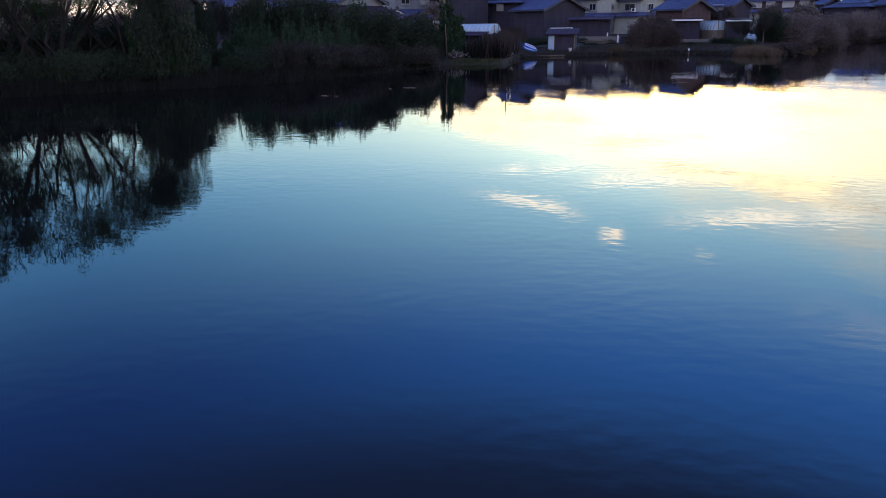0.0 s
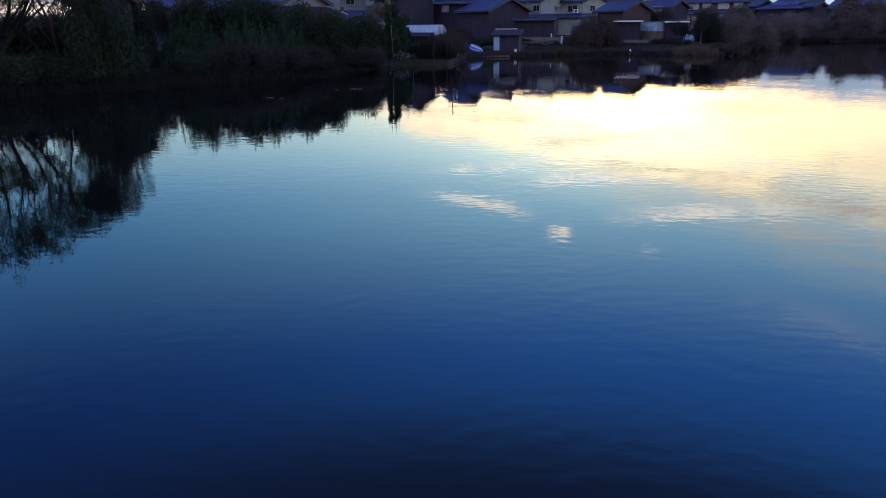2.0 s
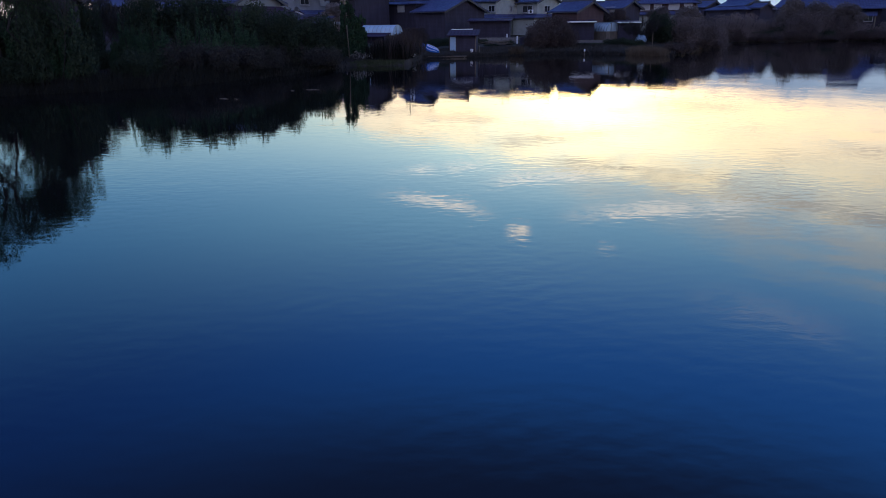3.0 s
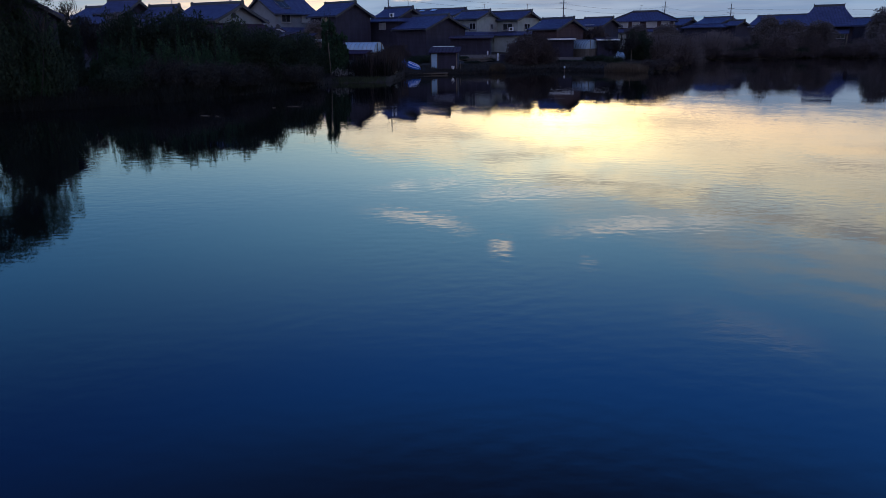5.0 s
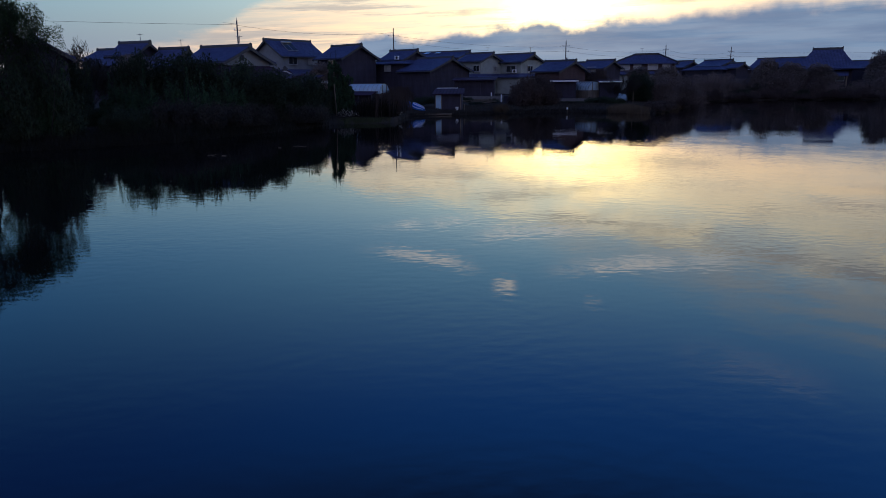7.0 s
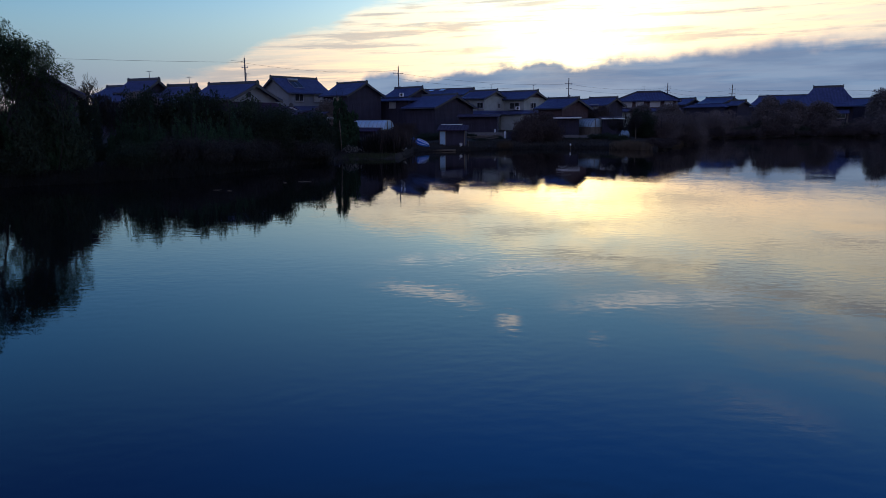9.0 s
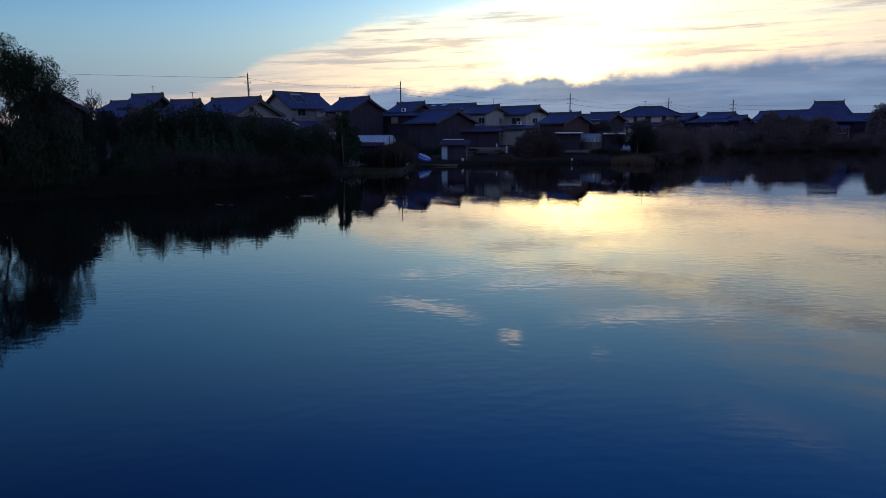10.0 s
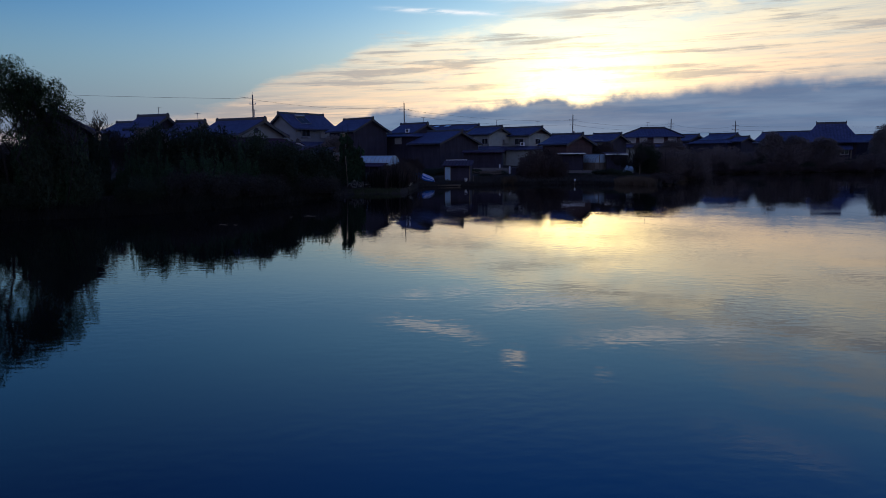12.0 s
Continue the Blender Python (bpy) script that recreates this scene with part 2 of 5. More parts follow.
def water_material():
    mt = bpy.data.materials.new("lake_water")
    mt.use_nodes = True
    nt = mt.node_tree
    b = nt.nodes["Principled BSDF"]
    b.inputs["Base Color"].default_value = (0.004, 0.0045, 0.005, 1)
    b.inputs["Roughness"].default_value = 0.015
    b.inputs["IOR"].default_value = 1.45
    co = nt.nodes.new("ShaderNodeTexCoord")
    prev = None
    far = nt.nodes.new("ShaderNodeVectorMath")
    far.operation = "LENGTH"
    nt.links.new(co.outputs["Object"], far.inputs[0])
    calm = nt.nodes.new("ShaderNodeMapRange")
    calm.interpolation_type = "SMOOTHSTEP"
    for i, v in zip((1, 2, 3, 4), (12.0, 45.0, 1.0, 1.15)):
        calm.inputs[i].default_value = v
    nt.links.new(far.outputs["Value"], calm.inputs[0])
    breeze = nt.nodes.new("ShaderNodeTexNoise")
    breeze.inputs["Scale"].default_value, breeze.inputs["Detail"].default_value = 0.16, 2
    nt.links.new(co.outputs["Object"], breeze.inputs["Vector"])
    gust = nt.nodes.new("ShaderNodeMapRange")
    for i, v in zip((1, 2, 3, 4), (0.38, 0.64, 0.4, 2.0)):
        gust.inputs[i].default_value = v
    nt.links.new(breeze.outputs[0], gust.inputs[0])
    both = nt.nodes.new("ShaderNodeMath")
    both.operation = "MULTIPLY"
    nt.links.new(calm.outputs[0], both.inputs[0])
    nt.links.new(gust.outputs[0], both.inputs[1])
    # a faint broad swell under short ripples and fine wrinkles
    for sx, sy, height, det in ((0.15, 0.33, 0.0008, 0), (0.85, 1.25, 0.00055, 0), (1.7, 2.6, 0.0006, 0), (3.2, 5.0, 0.0009, 0), (6.0, 9.0, 0.00042, 1)):
        mp = nt.nodes.new("ShaderNodeMapping")
        mp.inputs["Scale"].default_value = (sx, sy, 1)
        mp.inputs["Rotation"].default_value = (0, 0, radians(-7))
        nt.links.new(co.outputs["Object"], mp.inputs[0])
        n = nt.nodes.new("ShaderNodeTexNoise")
        n.inputs["Scale"].default_value, n.inputs["Detail"].default_value = 1.0, det
        nt.links.new(mp.outputs[0], n.inputs["Vector"])
        bp = nt.nodes.new("ShaderNodeBump")
        bp.inputs["Strength"].default_value, bp.inputs["Distance"].default_value = 1.0, height
        damp = nt.nodes.new("ShaderNodeMath")
        damp.operation = "MULTIPLY"
        nt.links.new(n.outputs[0], damp.inputs[0])
        nt.links.new(both.outputs[0], damp.inputs[1])
        nt.links.new(damp.outputs[0], bp.inputs["Height"])
        if prev:
            nt.links.new(prev, bp.inputs["Normal"])
        prev = bp.outputs[0]
    nt.links.new(prev, b.inputs["Normal"])
    return mt


WATER = water_material()
SOIL = material("bank_soil", ((0.022, 0.019, 0.016), (0.055, 0.045, 0.036)), 0.95, 0.6, bump=0.6, bump_scale=6, spec=0.08)
TILE = lines(lines(material("glazed_roof_tile", ((0.042, 0.050, 0.116), (0.086, 0.102, 0.200)), 0.65, 2.0, bump=0.2, spec=0.2), "X", 0.28, 0.02), "Y", 0.26, 0.012, 0.6)
TILE_BROWN = lines(material("brown_roof_sheet", ((0.034, 0.020, 0.040), (0.058, 0.036, 0.064)), 0.8, 2.0, bump=0.2, spec=0.1), "X", 0.4, 0.03)
CAP = material("ridge_tile", ((0.03, 0.031, 0.036), (0.055, 0.056, 0.062)), 0.55, 4.0, bump=0.3)
DARKWOOD = lines(material("dark_board_wall", ((0.021, 0.018, 0.032), (0.040, 0.034, 0.057)), 0.85, 2.5, bump=0.4, stretch=(1, 1, 0.15)), "Z", 0.18, 0.006, 0.35)
REDWOOD = lines(material("red_brown_board_wall", ((0.052, 0.030, 0.032), (0.088, 0.050, 0.052)), 0.85, 2.5, bump=0.4, stretch=(1, 1, 0.15)), "Z", 0.2, 0.006, 0.4)
PLASTER = material("beige_plaster", ((0.27, 0.29, 0.265), (0.37, 0.39, 0.355)), 0.9, 1.2, bump=0.3)
GREYWALL = material("grey_wall_cladding", ((0.17, 0.178, 0.19), (0.24, 0.25, 0.26)), 0.8, 1.0, bump=0.2)
FRAME = material("window_frame_aluminium", ((0.35, 0.35, 0.36), (0.48, 0.48, 0.50)), 0.4, 5.0, metal=0.6)
PANE = material("dark_window_pane", ((0.015, 0.018, 0.022), (0.03, 0.034, 0.04)), 0.06, 0.8)
SHOJI = material("paper_lined_window_pane", ((0.34, 0.34, 0.34), (0.42, 0.42, 0.40)), 0.3, 1.0)
WOOD = material("weathered_wood", ((0.10, 0.08, 0.06), (0.20, 0.165, 0.13)), 0.9, 6.0, bump=0.5, stretch=(1, 1, 0.2))
FLUE = material("smoke_stained_render", ((0.07, 0.062, 0.075), (0.12, 0.105, 0.12)), 0.9, 1.5, bump=0.4)
CONCRETE = material("grey_concrete", ((0.13, 0.125, 0.12), (0.22, 0.21, 0.20)), 0.9, 1.5, bump=0.4)
STEEL = material("dull_galvanised_steel", ((0.25, 0.26, 0.27), (0.38, 0.39, 0.40)), 0.5, 4.0, metal=0.7)
BLACK = material("black_cable_cover", ((0.012, 0.012, 0.013), (0.03, 0.03, 0.03)), 0.6, 4.0)
BARK = material("tree_bark", ((0.010, 0.009, 0.008), (0.027, 0.023, 0.020)), 0.95, 8.0, bump=0.8, stretch=(1, 1, 0.25))
PLASTIC = material("milky_plastic_film", ((0.32, 0.45, 0.53), (0.48, 0.61, 0.68)), 0.25, 1.5, bump=0.3, bump_scale=4)
DOORPAINT = material("pale_blue_door_paint", ((0.24, 0.38, 0.50), (0.33, 0.48, 0.60)), 0.6, 1.5, bump=0.1)
BLUE = material("blue_plastic_sheet", ((0.010, 0.09, 0.42), (0.04, 0.20, 0.60)), 0.6, 2.0, bump=0.7, bump_scale=5, spec=0.25)
PAINTWHITE = material("white_paint", ((0.70, 0.71, 0.72), (0.82, 0.82, 0.82)), 0.4, 3.0)
LEAF_WILLOW = leaf_material("willow_leaves", (0.015, 0.034, 0.014), (0.046, 0.076, 0.029))
LEAF_DARK = leaf_material("dark_evergreen_leaves", (0.017, 0.039, 0.021), (0.045, 0.086, 0.043), 0.1)
LEAF_OLIVE = leaf_material("olive_bank_shrub_leaves", (0.018, 0.028, 0.017), (0.044, 0.060, 0.034))
# brown leaves made paler and more even: distance haze put into the colour
LEAF_BROWN = leaf_material("haze_paled_red_brown_leaves", (0.128, 0.101, 0.093), (0.165, 0.128, 0.116))
# blades coloured near black: the bank's shade is put into their colour
LEAF_SHADE = leaf_material("shade_dark_bank_blades", (0.010, 0.011, 0.009), (0.024, 0.024, 0.018))
# purple-brown, also lightened to stand for haze over the far right bank
LEAF_DUN = leaf_material("dull_purple_brown_foliage", (0.135, 0.112, 0.104), (0.170, 0.141, 0.131))
LEAF_SCRUB = leaf_material("brown_twiggy_scrub", (0.028, 0.027, 0.024), (0.058, 0.051, 0.044))
LEAF_RUST = leaf_material("withered_rust_brown_leaves", (0.058, 0.043, 0.040), (0.082, 0.060, 0.053))
LEAF_SPIT = leaf_material("pale_green_grass", (0.034, 0.042, 0.020), (0.072, 0.082, 0.038))
LEAF_STRAW = leaf_material("dry_reed_blades", (0.085, 0.062, 0.042), (0.150, 0.108, 0.068))
LEAF_GRASS = leaf_material("bank_grass_blades", (0.026, 0.024, 0.021), (0.055, 0.048, 0.040))
PETAL = leaf_material("pale_blossom", (0.22, 0.22, 0.20), (0.42, 0.40, 0.36))

# ---- builders ----


class Mesh:
    """Gathers vertices and faces for one mesh."""

    def __init__(self):
        self.v, self.f = [], []

    def add(self, verts, faces):
        k = len(self.v)
        self.v += [tuple(p) for p in verts]
        self.f += [tuple(i + k for i in q) for q in faces]
        return self

    def box(self, x0, x1, y0, y1, z0, z1):
        p = [(x, y, z) for z in (z0, z1) for y in (y0, y1) for x in (x0, x1)]
        return self.add(p, [(0, 2, 3, 1), (4, 5, 7, 6), (0, 1, 5, 4), (2, 6, 7, 3), (0, 4, 6, 2), (1, 3, 7, 5)])

    def prism(self, outline, a, b, axis="x"):
        """An outline of (across, up) pushed from a to b along x or y."""
        n = len(outline)
        put = (lambda s, p: (s, p[0], p[1])) if axis == "x" else (lambda s, p: (p[0], s, p[1]))
        v = [put(a, p) for p in outline] + [put(b, p) for p in outline]
        return self.add(v, [tuple(range(n))[::-1], tuple(range(n, 2 * n))] + [(i, (i + 1) % n, n + (i + 1) % n, n + i) for i in range(n)])

    def tube(self, pts, radii, sides=6):
        pts = [Vector(p) for p in pts]
        rings = []
        for i, p in enumerate(pts):
            d = (pts[min(i + 1, len(pts) - 1)] - pts[max(i - 1, 0)]).normalized()
            a = d.orthogonal().normalized()
            b = d.cross(a)
            rings += [p + (a * cos(2 * pi * k / sides) + b * sin(2 * pi * k / sides)) * radii[i] for k in range(sides)]
        n = len(pts)
        faces = [(i * sides + k, i * sides + (k + 1) % sides, (i + 1) * sides + (k + 1) % sides, (i + 1) * sides + k) for i in range(n - 1) for k in range(sides)]
        faces += [tuple(range(sides))[::-1], tuple((n - 1) * sides + k for k in range(sides))]
        return self.add(rings, faces)


def part(name, me, mat, parent=None, label=""):
    """One mesh object, under a thing or a part where one is given."""
    if isinstance(me, Mesh):
        d = bpy.data.meshes.new(name)
        d.from_pydata(me.v, [], me.f)
        d.update()
    else:
        d = me
    if mat and not d.materials:
        d.materials.append(mat)
    ob = new(name, d)
    if parent:
        ob.parent = parent
    if label:
        ob["label"] = label
    return ob


def smooth(ob):
    ob.data.shade_smooth()
    return ob


def bevel(ob, w=0.02):
    md = ob.modifiers.new("edge", "BEVEL")
    md.width, md.segments, md.limit_method = w, 2, "ANGLE"
    return ob


def thing(name, m, label, category, group="", kind=""):
    ob = new(name)
    ob.matrix_world = m
    return tagged(ob, label, category, group, kind)


def at(az, dist, z=None):
    x, y = dist * sin(radians(az)), dist * cos(radians(az))
    return Vector((x, y, ground(x, y) if z is None else z))


# ---- lake and ground ----
SHORE = [(-180, 2.2), (-150, 2.54), (-135, 3.1), (-120, 4.4), (-111, 6.2), (-105, 8.5), (-99, 14), (-96, 20), (-90, 27), (-60, 38), (-45, 45), (-30, 46.5), (-26, 46.5), (-20, 48.5), (-14, 54), (-10, 60), (-8, 65), (-3.2, 66),
         (-2, 79), (3, 82), (8, 87), (11, 88), (13.2, 85), (17.2, 82), (18.2, 93), (19.2, 100), (20.6, 134), (24, 142), (30, 148), (45, 130), (60, 90), (75, 58), (90, 30), (96, 20), (99, 14), (105, 8.5), (111, 6.2), (120, 4.4), (135, 3.1), (150, 2.54), (180, 2.2)]


def shore(az):
    az = (az + 180) % 360 - 180
    base = float(np.interp(az, [a for a, _ in SHORE], [r for _, r in SHORE]))
    return base * (1 + 0.012 * noise.noise(Vector((az * 0.9, 3.3, 0)))) + 0.35 * min(1.0, base / 40) * noise.noise(Vector((az * 3.1, 0, 7)))


def rise(s, az, r):
    if s < 0:
        return max(-2.0, s * 0.3) - 0.02
    z = 0.62 * (1 - exp(-s / 1.6)) + 1.3 * min(1, s / 45) ** 1.3
    return z + 0.16 * noise.noise(Vector((r * 0.2, az * 0.35, 1))) * min(1, s / 3) + 0.05


def ground(x, y):
    az, r = math.degrees(atan2(x, y)), hypot(x, y)
    return rise(r - shore(az), az, r)


def build_ground():
    azs = sorted(set([round(a * 0.4, 2) for a in range(-115, 96)] + list(range(-180, -46, 3)) + list(range(39, 180, 3))))
    steps = [0.0, 0.25, 0.6, 1.1, 1.8, 2.8, 4, 6, 9, 13, 18, 25, 34, 45, 60, 80, 110, 160, 250, 400, 700, 1300, 2600]
    inner = [0.15, 0.5, 0.85, 0.97]
    v, cols = [], len(inner) + len(steps)
    for a in azs:
        rs = shore(a)
        for k in inner:
            r = rs * k
            v.append((r * sin(radians(a)), r * cos(radians(a)), rise(r - rs, a, r)))
        for s in steps:
            r = rs + s
            v.append((r * sin(radians(a)), r * cos(radians(a)), rise(s, a, r)))
    n = len(azs)
    f = [(i * cols + j, i * cols + j + 1, ((i + 1) % n) * cols + j + 1, ((i + 1) % n) * cols + j) for i in range(n) for j in range(cols - 1)]
    f.append(tuple(i * cols for i in range(n)))
    me = Mesh()
    me.add(v, f)
    ob = smooth(part("ground", me, SOIL))
    tagged(ob, "dark earth and grass bank round the lake", "ground", kind="structure")
    rim = [(r * sin(radians(a)), r * cos(radians(a)), 0) for a in azs for r in (shore(a) + 0.5,)]
    wm = Mesh()
    wm.add(rim + [(0, 20, 0)], [(i, (i + 1) % n, n) for i in range(n)])
    tagged(part("water", wm, WATER), "calm lake water with faint ripples mirroring the evening sky", "water", kind="structure")


build_ground()

# ---- houses ----


def window(parent, w, h, m, pane=PANE, bars=1):
    """A sliding window: frame, panes and sill; it looks along its own -y."""
    win = part("window", Mesh().box(-w / 2 - 0.04, w / 2 + 0.04, -0.03, 0.05, -h / 2 - 0.04, h / 2 + 0.04), FRAME, parent)
    win.matrix_local = m
    fr = Mesh()
    t = 0.06
    fr.box(-w / 2, w / 2, -0.09, -0.03, h / 2 - t, h / 2).box(-w / 2, w / 2, -0.09, -0.03, -h / 2, -h / 2 + t)
    for x in [-w / 2 + t / 2 + (w - t) * k / (bars + 1) for k in range(bars + 2)]:
        fr.box(x - t / 2, x + t / 2, -0.088, -0.032, -h / 2 + t, h / 2 - t)
    part("window_frame", fr, FRAME, win)
    for k in range(bars + 1):
        x0 = -w / 2 + t + (w - t) * k / (bars + 1)
        part("pane", Mesh().box(x0, x0 + (w - t) / (bars + 1) - t, -0.055, -0.035, -h / 2 + t, h / 2 - t), pane, win)
    part("sill", Mesh().box(-w / 2 - 0.08, w / 2 + 0.08, -0.14, -0.032, -h / 2 - 0.1, -h / 2 - 0.045), FRAME, win)
    return win


def slope_roof(parent, L, W, eave, ridge, over=0.55, name="roof", mat=TILE, sag=0.10, x_shift=0.0, t=0.16, verge=None):
    """Two tiled slopes with a slight sag, a ridge of stacked tiles with end pieces, and gable boards."""
    k = (ridge - eave) / (W / 2)
    me = Mesh()
    x0, x1 = -L / 2 - over + x_shift, L / 2 + over + x_shift
    prof = []
    yb = W / 2 + over
    for i in range(7):
        y = yb * i / 6
        prof.append((y, ridge - k * y - sag * sin(pi * i / 6) + (0.05 if i == 6 else 0)))
    outline = [(-y, z) for y, z in prof[::-1]] + prof[1:]
    under = [(y, z - t) for y, z in outline[::-1]]
    me.prism(outline + under, x0, x1)
    part(name, me, mat, parent)
    cap = Mesh()
    cap.prism([(-0.2, ridge - 0.14), (0.2, ridge - 0.14), (0.15, ridge + 0.12), (0.08, ridge + 0.19), (-0.08, ridge + 0.19), (-0.15, ridge + 0.12)], x0 - 0.05, x1 + 0.05)
    part("ridge", cap, CAP, parent)
    for s in (x0 - 0.08, x1 + 0.08):
        part("ridge_end", Mesh().prism([(-0.24, ridge - 0.25), (0.24, ridge - 0.25), (0.2, ridge + 0.16), (0, ridge + 0.28), (-0.2, ridge + 0.16)], s - 0.05, s + 0.05), CAP, parent)
        bd = Mesh()
        for sy in (-1, 1):
            bd.prism([(0, ridge - t - 0.01), (sy * yb, ridge - k * yb - t + 0.01), (sy * yb, ridge - k * yb - t - 0.22), (0, ridge - t - 0.28)][::sy], s + (0.06 if s < 0 else -0.10), s + (0.10 if s < 0 else -0.06))
        part("gable_board", bd, verge or CAP, parent)
    for sy in (-1, 1):
        gut = Mesh().tube([(x0, sy * (yb + 0.05), ridge - k * yb - t), (x1, sy * (yb + 0.05), ridge - k * yb - t)], [0.06, 0.06])
        part("gutter", gut, CAP, parent)


def house(x, y, turn, length, depth, eave, ridge, label, front=-1, wall=PLASTER, roof=TILE, low=None, windows=(), aerial=None, base=None, over=0.55, upper=None, low_roof=None, verge=None):
    """A Japanese house with its ridge along x and the gable that shows at +x. Heights are above the lake. low: (wider by, deeper by, eave, top) of
    a ground floor with its own eaves. windows: (face, along, height, width, tall, pane)."""
    b = ground(x, y) - 0.25 if base is None else base
    h = thing("house", pose(x, y, 0, 0, 0, turn), label, "house", "lakeside houses")
    L, W, ridge, eave = length, depth, ridge - 0.2, eave - 0.05
    body = Mesh().prism([(-W / 2, b), (W / 2, b), (W / 2, eave - 0.1), (0, ridge - 0.1), (-W / 2, eave - 0.1)], -L / 2, L / 2)
    part("wall", body, wall, h)
    if upper:
        part("gable_wall", Mesh().prism([(-W / 2 + 0.2, eave + 0.05), (W / 2 - 0.2, eave + 0.05), (0, ridge - 0.25)], L / 2 + 0.005, L / 2 + 0.03), upper, h)
    slope_roof(h, L, W, eave, ridge, over, mat=roof, verge=verge)
    if low:
        wx, wy, le, lt = low
        part("lower_wall", Mesh().box(-L / 2 - wx, L / 2 + wx, -W / 2 - wy, W / 2 + wy, b, le), wall, h)
        p = Mesh()
        X0, Y0, X1, Y1 = L / 2 + wx + 0.6, W / 2 + wy + 0.6, L / 2 + 0.02, W / 2 + 0.02
        rings = [(X0, Y0, le - 0.15), (X0, Y0, le), (X1, Y1, lt), (X1, Y1, lt - 0.15)]
        for rx, ry, rz in rings:
            p.v += [(-rx, -ry, rz), (rx, -ry, rz), (rx, ry, rz), (-rx, ry, rz)]
        for r in range(4):
            for c in range(4):
                p.f.append((r * 4 + c, r * 4 + (c + 1) % 4, ((r + 1) % 4) * 4 + (c + 1) % 4, ((r + 1) % 4) * 4 + c))
        part("eave_roof", p, low_roof or roof, h)
    for face, along, z, w, tall, pn in windows:
        wx = low[0] if low and z < low[2] else 0
        wy = low[1] if low and z < low[2] else 0
        if face == "gable":
            mm = pose(L / 2 + wx + 0.06, along, z, 0, 0, 90)
        else:
            mm = pose(along, front * (W / 2 + wy + 0.06), z, 0, 0, 0 if front < 0 else 180)
        window(h, w, tall, mm, pn)
    if aerial is not None:
        tv_aerial(h, aerial, ridge)
    return h


def tv_aerial(parent, x, z):
    """A roof aerial: mast, boom and its short rods."""
    a = part("aerial_mast", Mesh().tube([(x, 0, z), (x, 0, z + 1.0)], [0.035, 0.03]), STEEL, parent)
    part("aerial_boom", Mesh().tube([(x - 0.35, 0, z + 0.92), (x + 0.35, 0, z + 0.92)], [0.025, 0.025], 4), STEEL, a)
    rods = Mesh()
    for i in range(6):
        rods.tube([(x - 0.3 + 0.12 * i, -0.25, z + 0.922), (x - 0.3 + 0.12 * i, 0.25, z + 0.922)], [0.012, 0.012], 4)
    part("aerial_grid", rods, STEEL, a)


house(-29.7, 54.6, -61.4, 5.0, 4.0, 6.0, 7.45, "dark timber house behind the bank shrubs and willows", wall=DARKWOOD)
house(-40.9, 93.2, -27, 3.9, 6.0, 7.0, 8.3, "dark timber house half hidden by bare branches", wall=DARKWOOD)
house(-36.3, 89.2, -24, 3.7, 4.2, 7.5, 8.9, "narrow dark timber house with a raised tiled roof", wall=DARKWOOD, low=(2.2, 1.6, 6.0, 7.0), aerial=1.0)
house(-31.1, 87.8, -26, 3.4, 3.2, 7.0, 8.1, "small dark house with a tiled gable roof among shrubs", wall=DARKWOOD, low=(1.5, 1.2, 5.8, 6.7), aerial=1.2)
plastered = house(-21.8, 76.8, -28, 5.6, 6.8, 6.1, 7.7, "grey plastered house with a wide blue-grey tiled roof", wall=GREYWALL, aerial=2.0, low=(1.4, 0.6, 4.6, 5.5), low_roof=TILE_BROWN)
part("vent", Mesh().box(2.78, 2.84, -0.9, -0.45, 6.0, 6.55), DARKWOOD, plastered)
house(-23.5, 118.3, -129, 8.3, 7.1, 8.3, 10.7, "tall pale house with a tiled saddle roof", front=1, wall=GREYWALL, low=(0.6, 1.2, 5.2, 5.9),
      windows=(("front", 2.2, 7.2, 1.7, 1.1, PANE), ("front", -1.8, 7.2, 1.7, 1.1, SHOJI)))
house(-13.5, 113.5, -44, 6.0, 6.7, 7.7, 9.6, "tall dark brown timber house with a tiled roof", wall=DARKWOOD, windows=(("front", 0.5, 6.6, 1.6, 1.0, PANE),))
house(-4.74, 117.69, -43, 5.01, 5.46, 7.53, 8.96, "dark house with pale upper wall and tiled roof", wall=DARKWOOD, low=(1.34, 1.34, 6.63, 7.17), aerial=2.15, windows=(("front", 0.45, 5.92, 1.43, 0.9, SHOJI),))
house(0.27, 111.52, -46, 6.53, 8.32, 5.65, 7.53, "broad dark timber farmhouse with a low tiled roof", wall=DARKWOOD)
house(2.33, 141.32, -33, 10.02, 7.52, 8.42, 9.68, "long tiled roof of a house in the second row", wall=GREYWALL)
house(7.88, 122.79, -44, 4.83, 5.28, 7.35, 8.6, "two-storey beige plastered house with a tiled roof", wall=PLASTER, low=(0.0, 0.81, 4.48, 5.02), aerial=1.79, upper=GREYWALL, windows=(("front", 1.57, 5.87, 1.34, 0.98, PANE), ("gable", 1.07, 5.83, 0.54, 0.81, PANE)))
house(13.78, 125.03, -43, 7.79, 6.18, 7.17, 8.51, "two-storey beige house with paired sliding windows", wall=PLASTER, low=(0.0, 0.81, 4.48, 5.02), aerial=3.58, upper=REDWOOD, windows=(("front", -2.33, 5.78, 1.97, 1.07, PANE), ("front", 1.97, 5.78, 1.97, 1.07, PANE), ("gable", -0.54, 5.78, 1.43, 0.98, PANE)))
house(18.71, 106.42, -51, 4.65, 5.73, 5.38, 6.77, "low house with a blue-grey roof and red-brown gable", wall=REDWOOD)
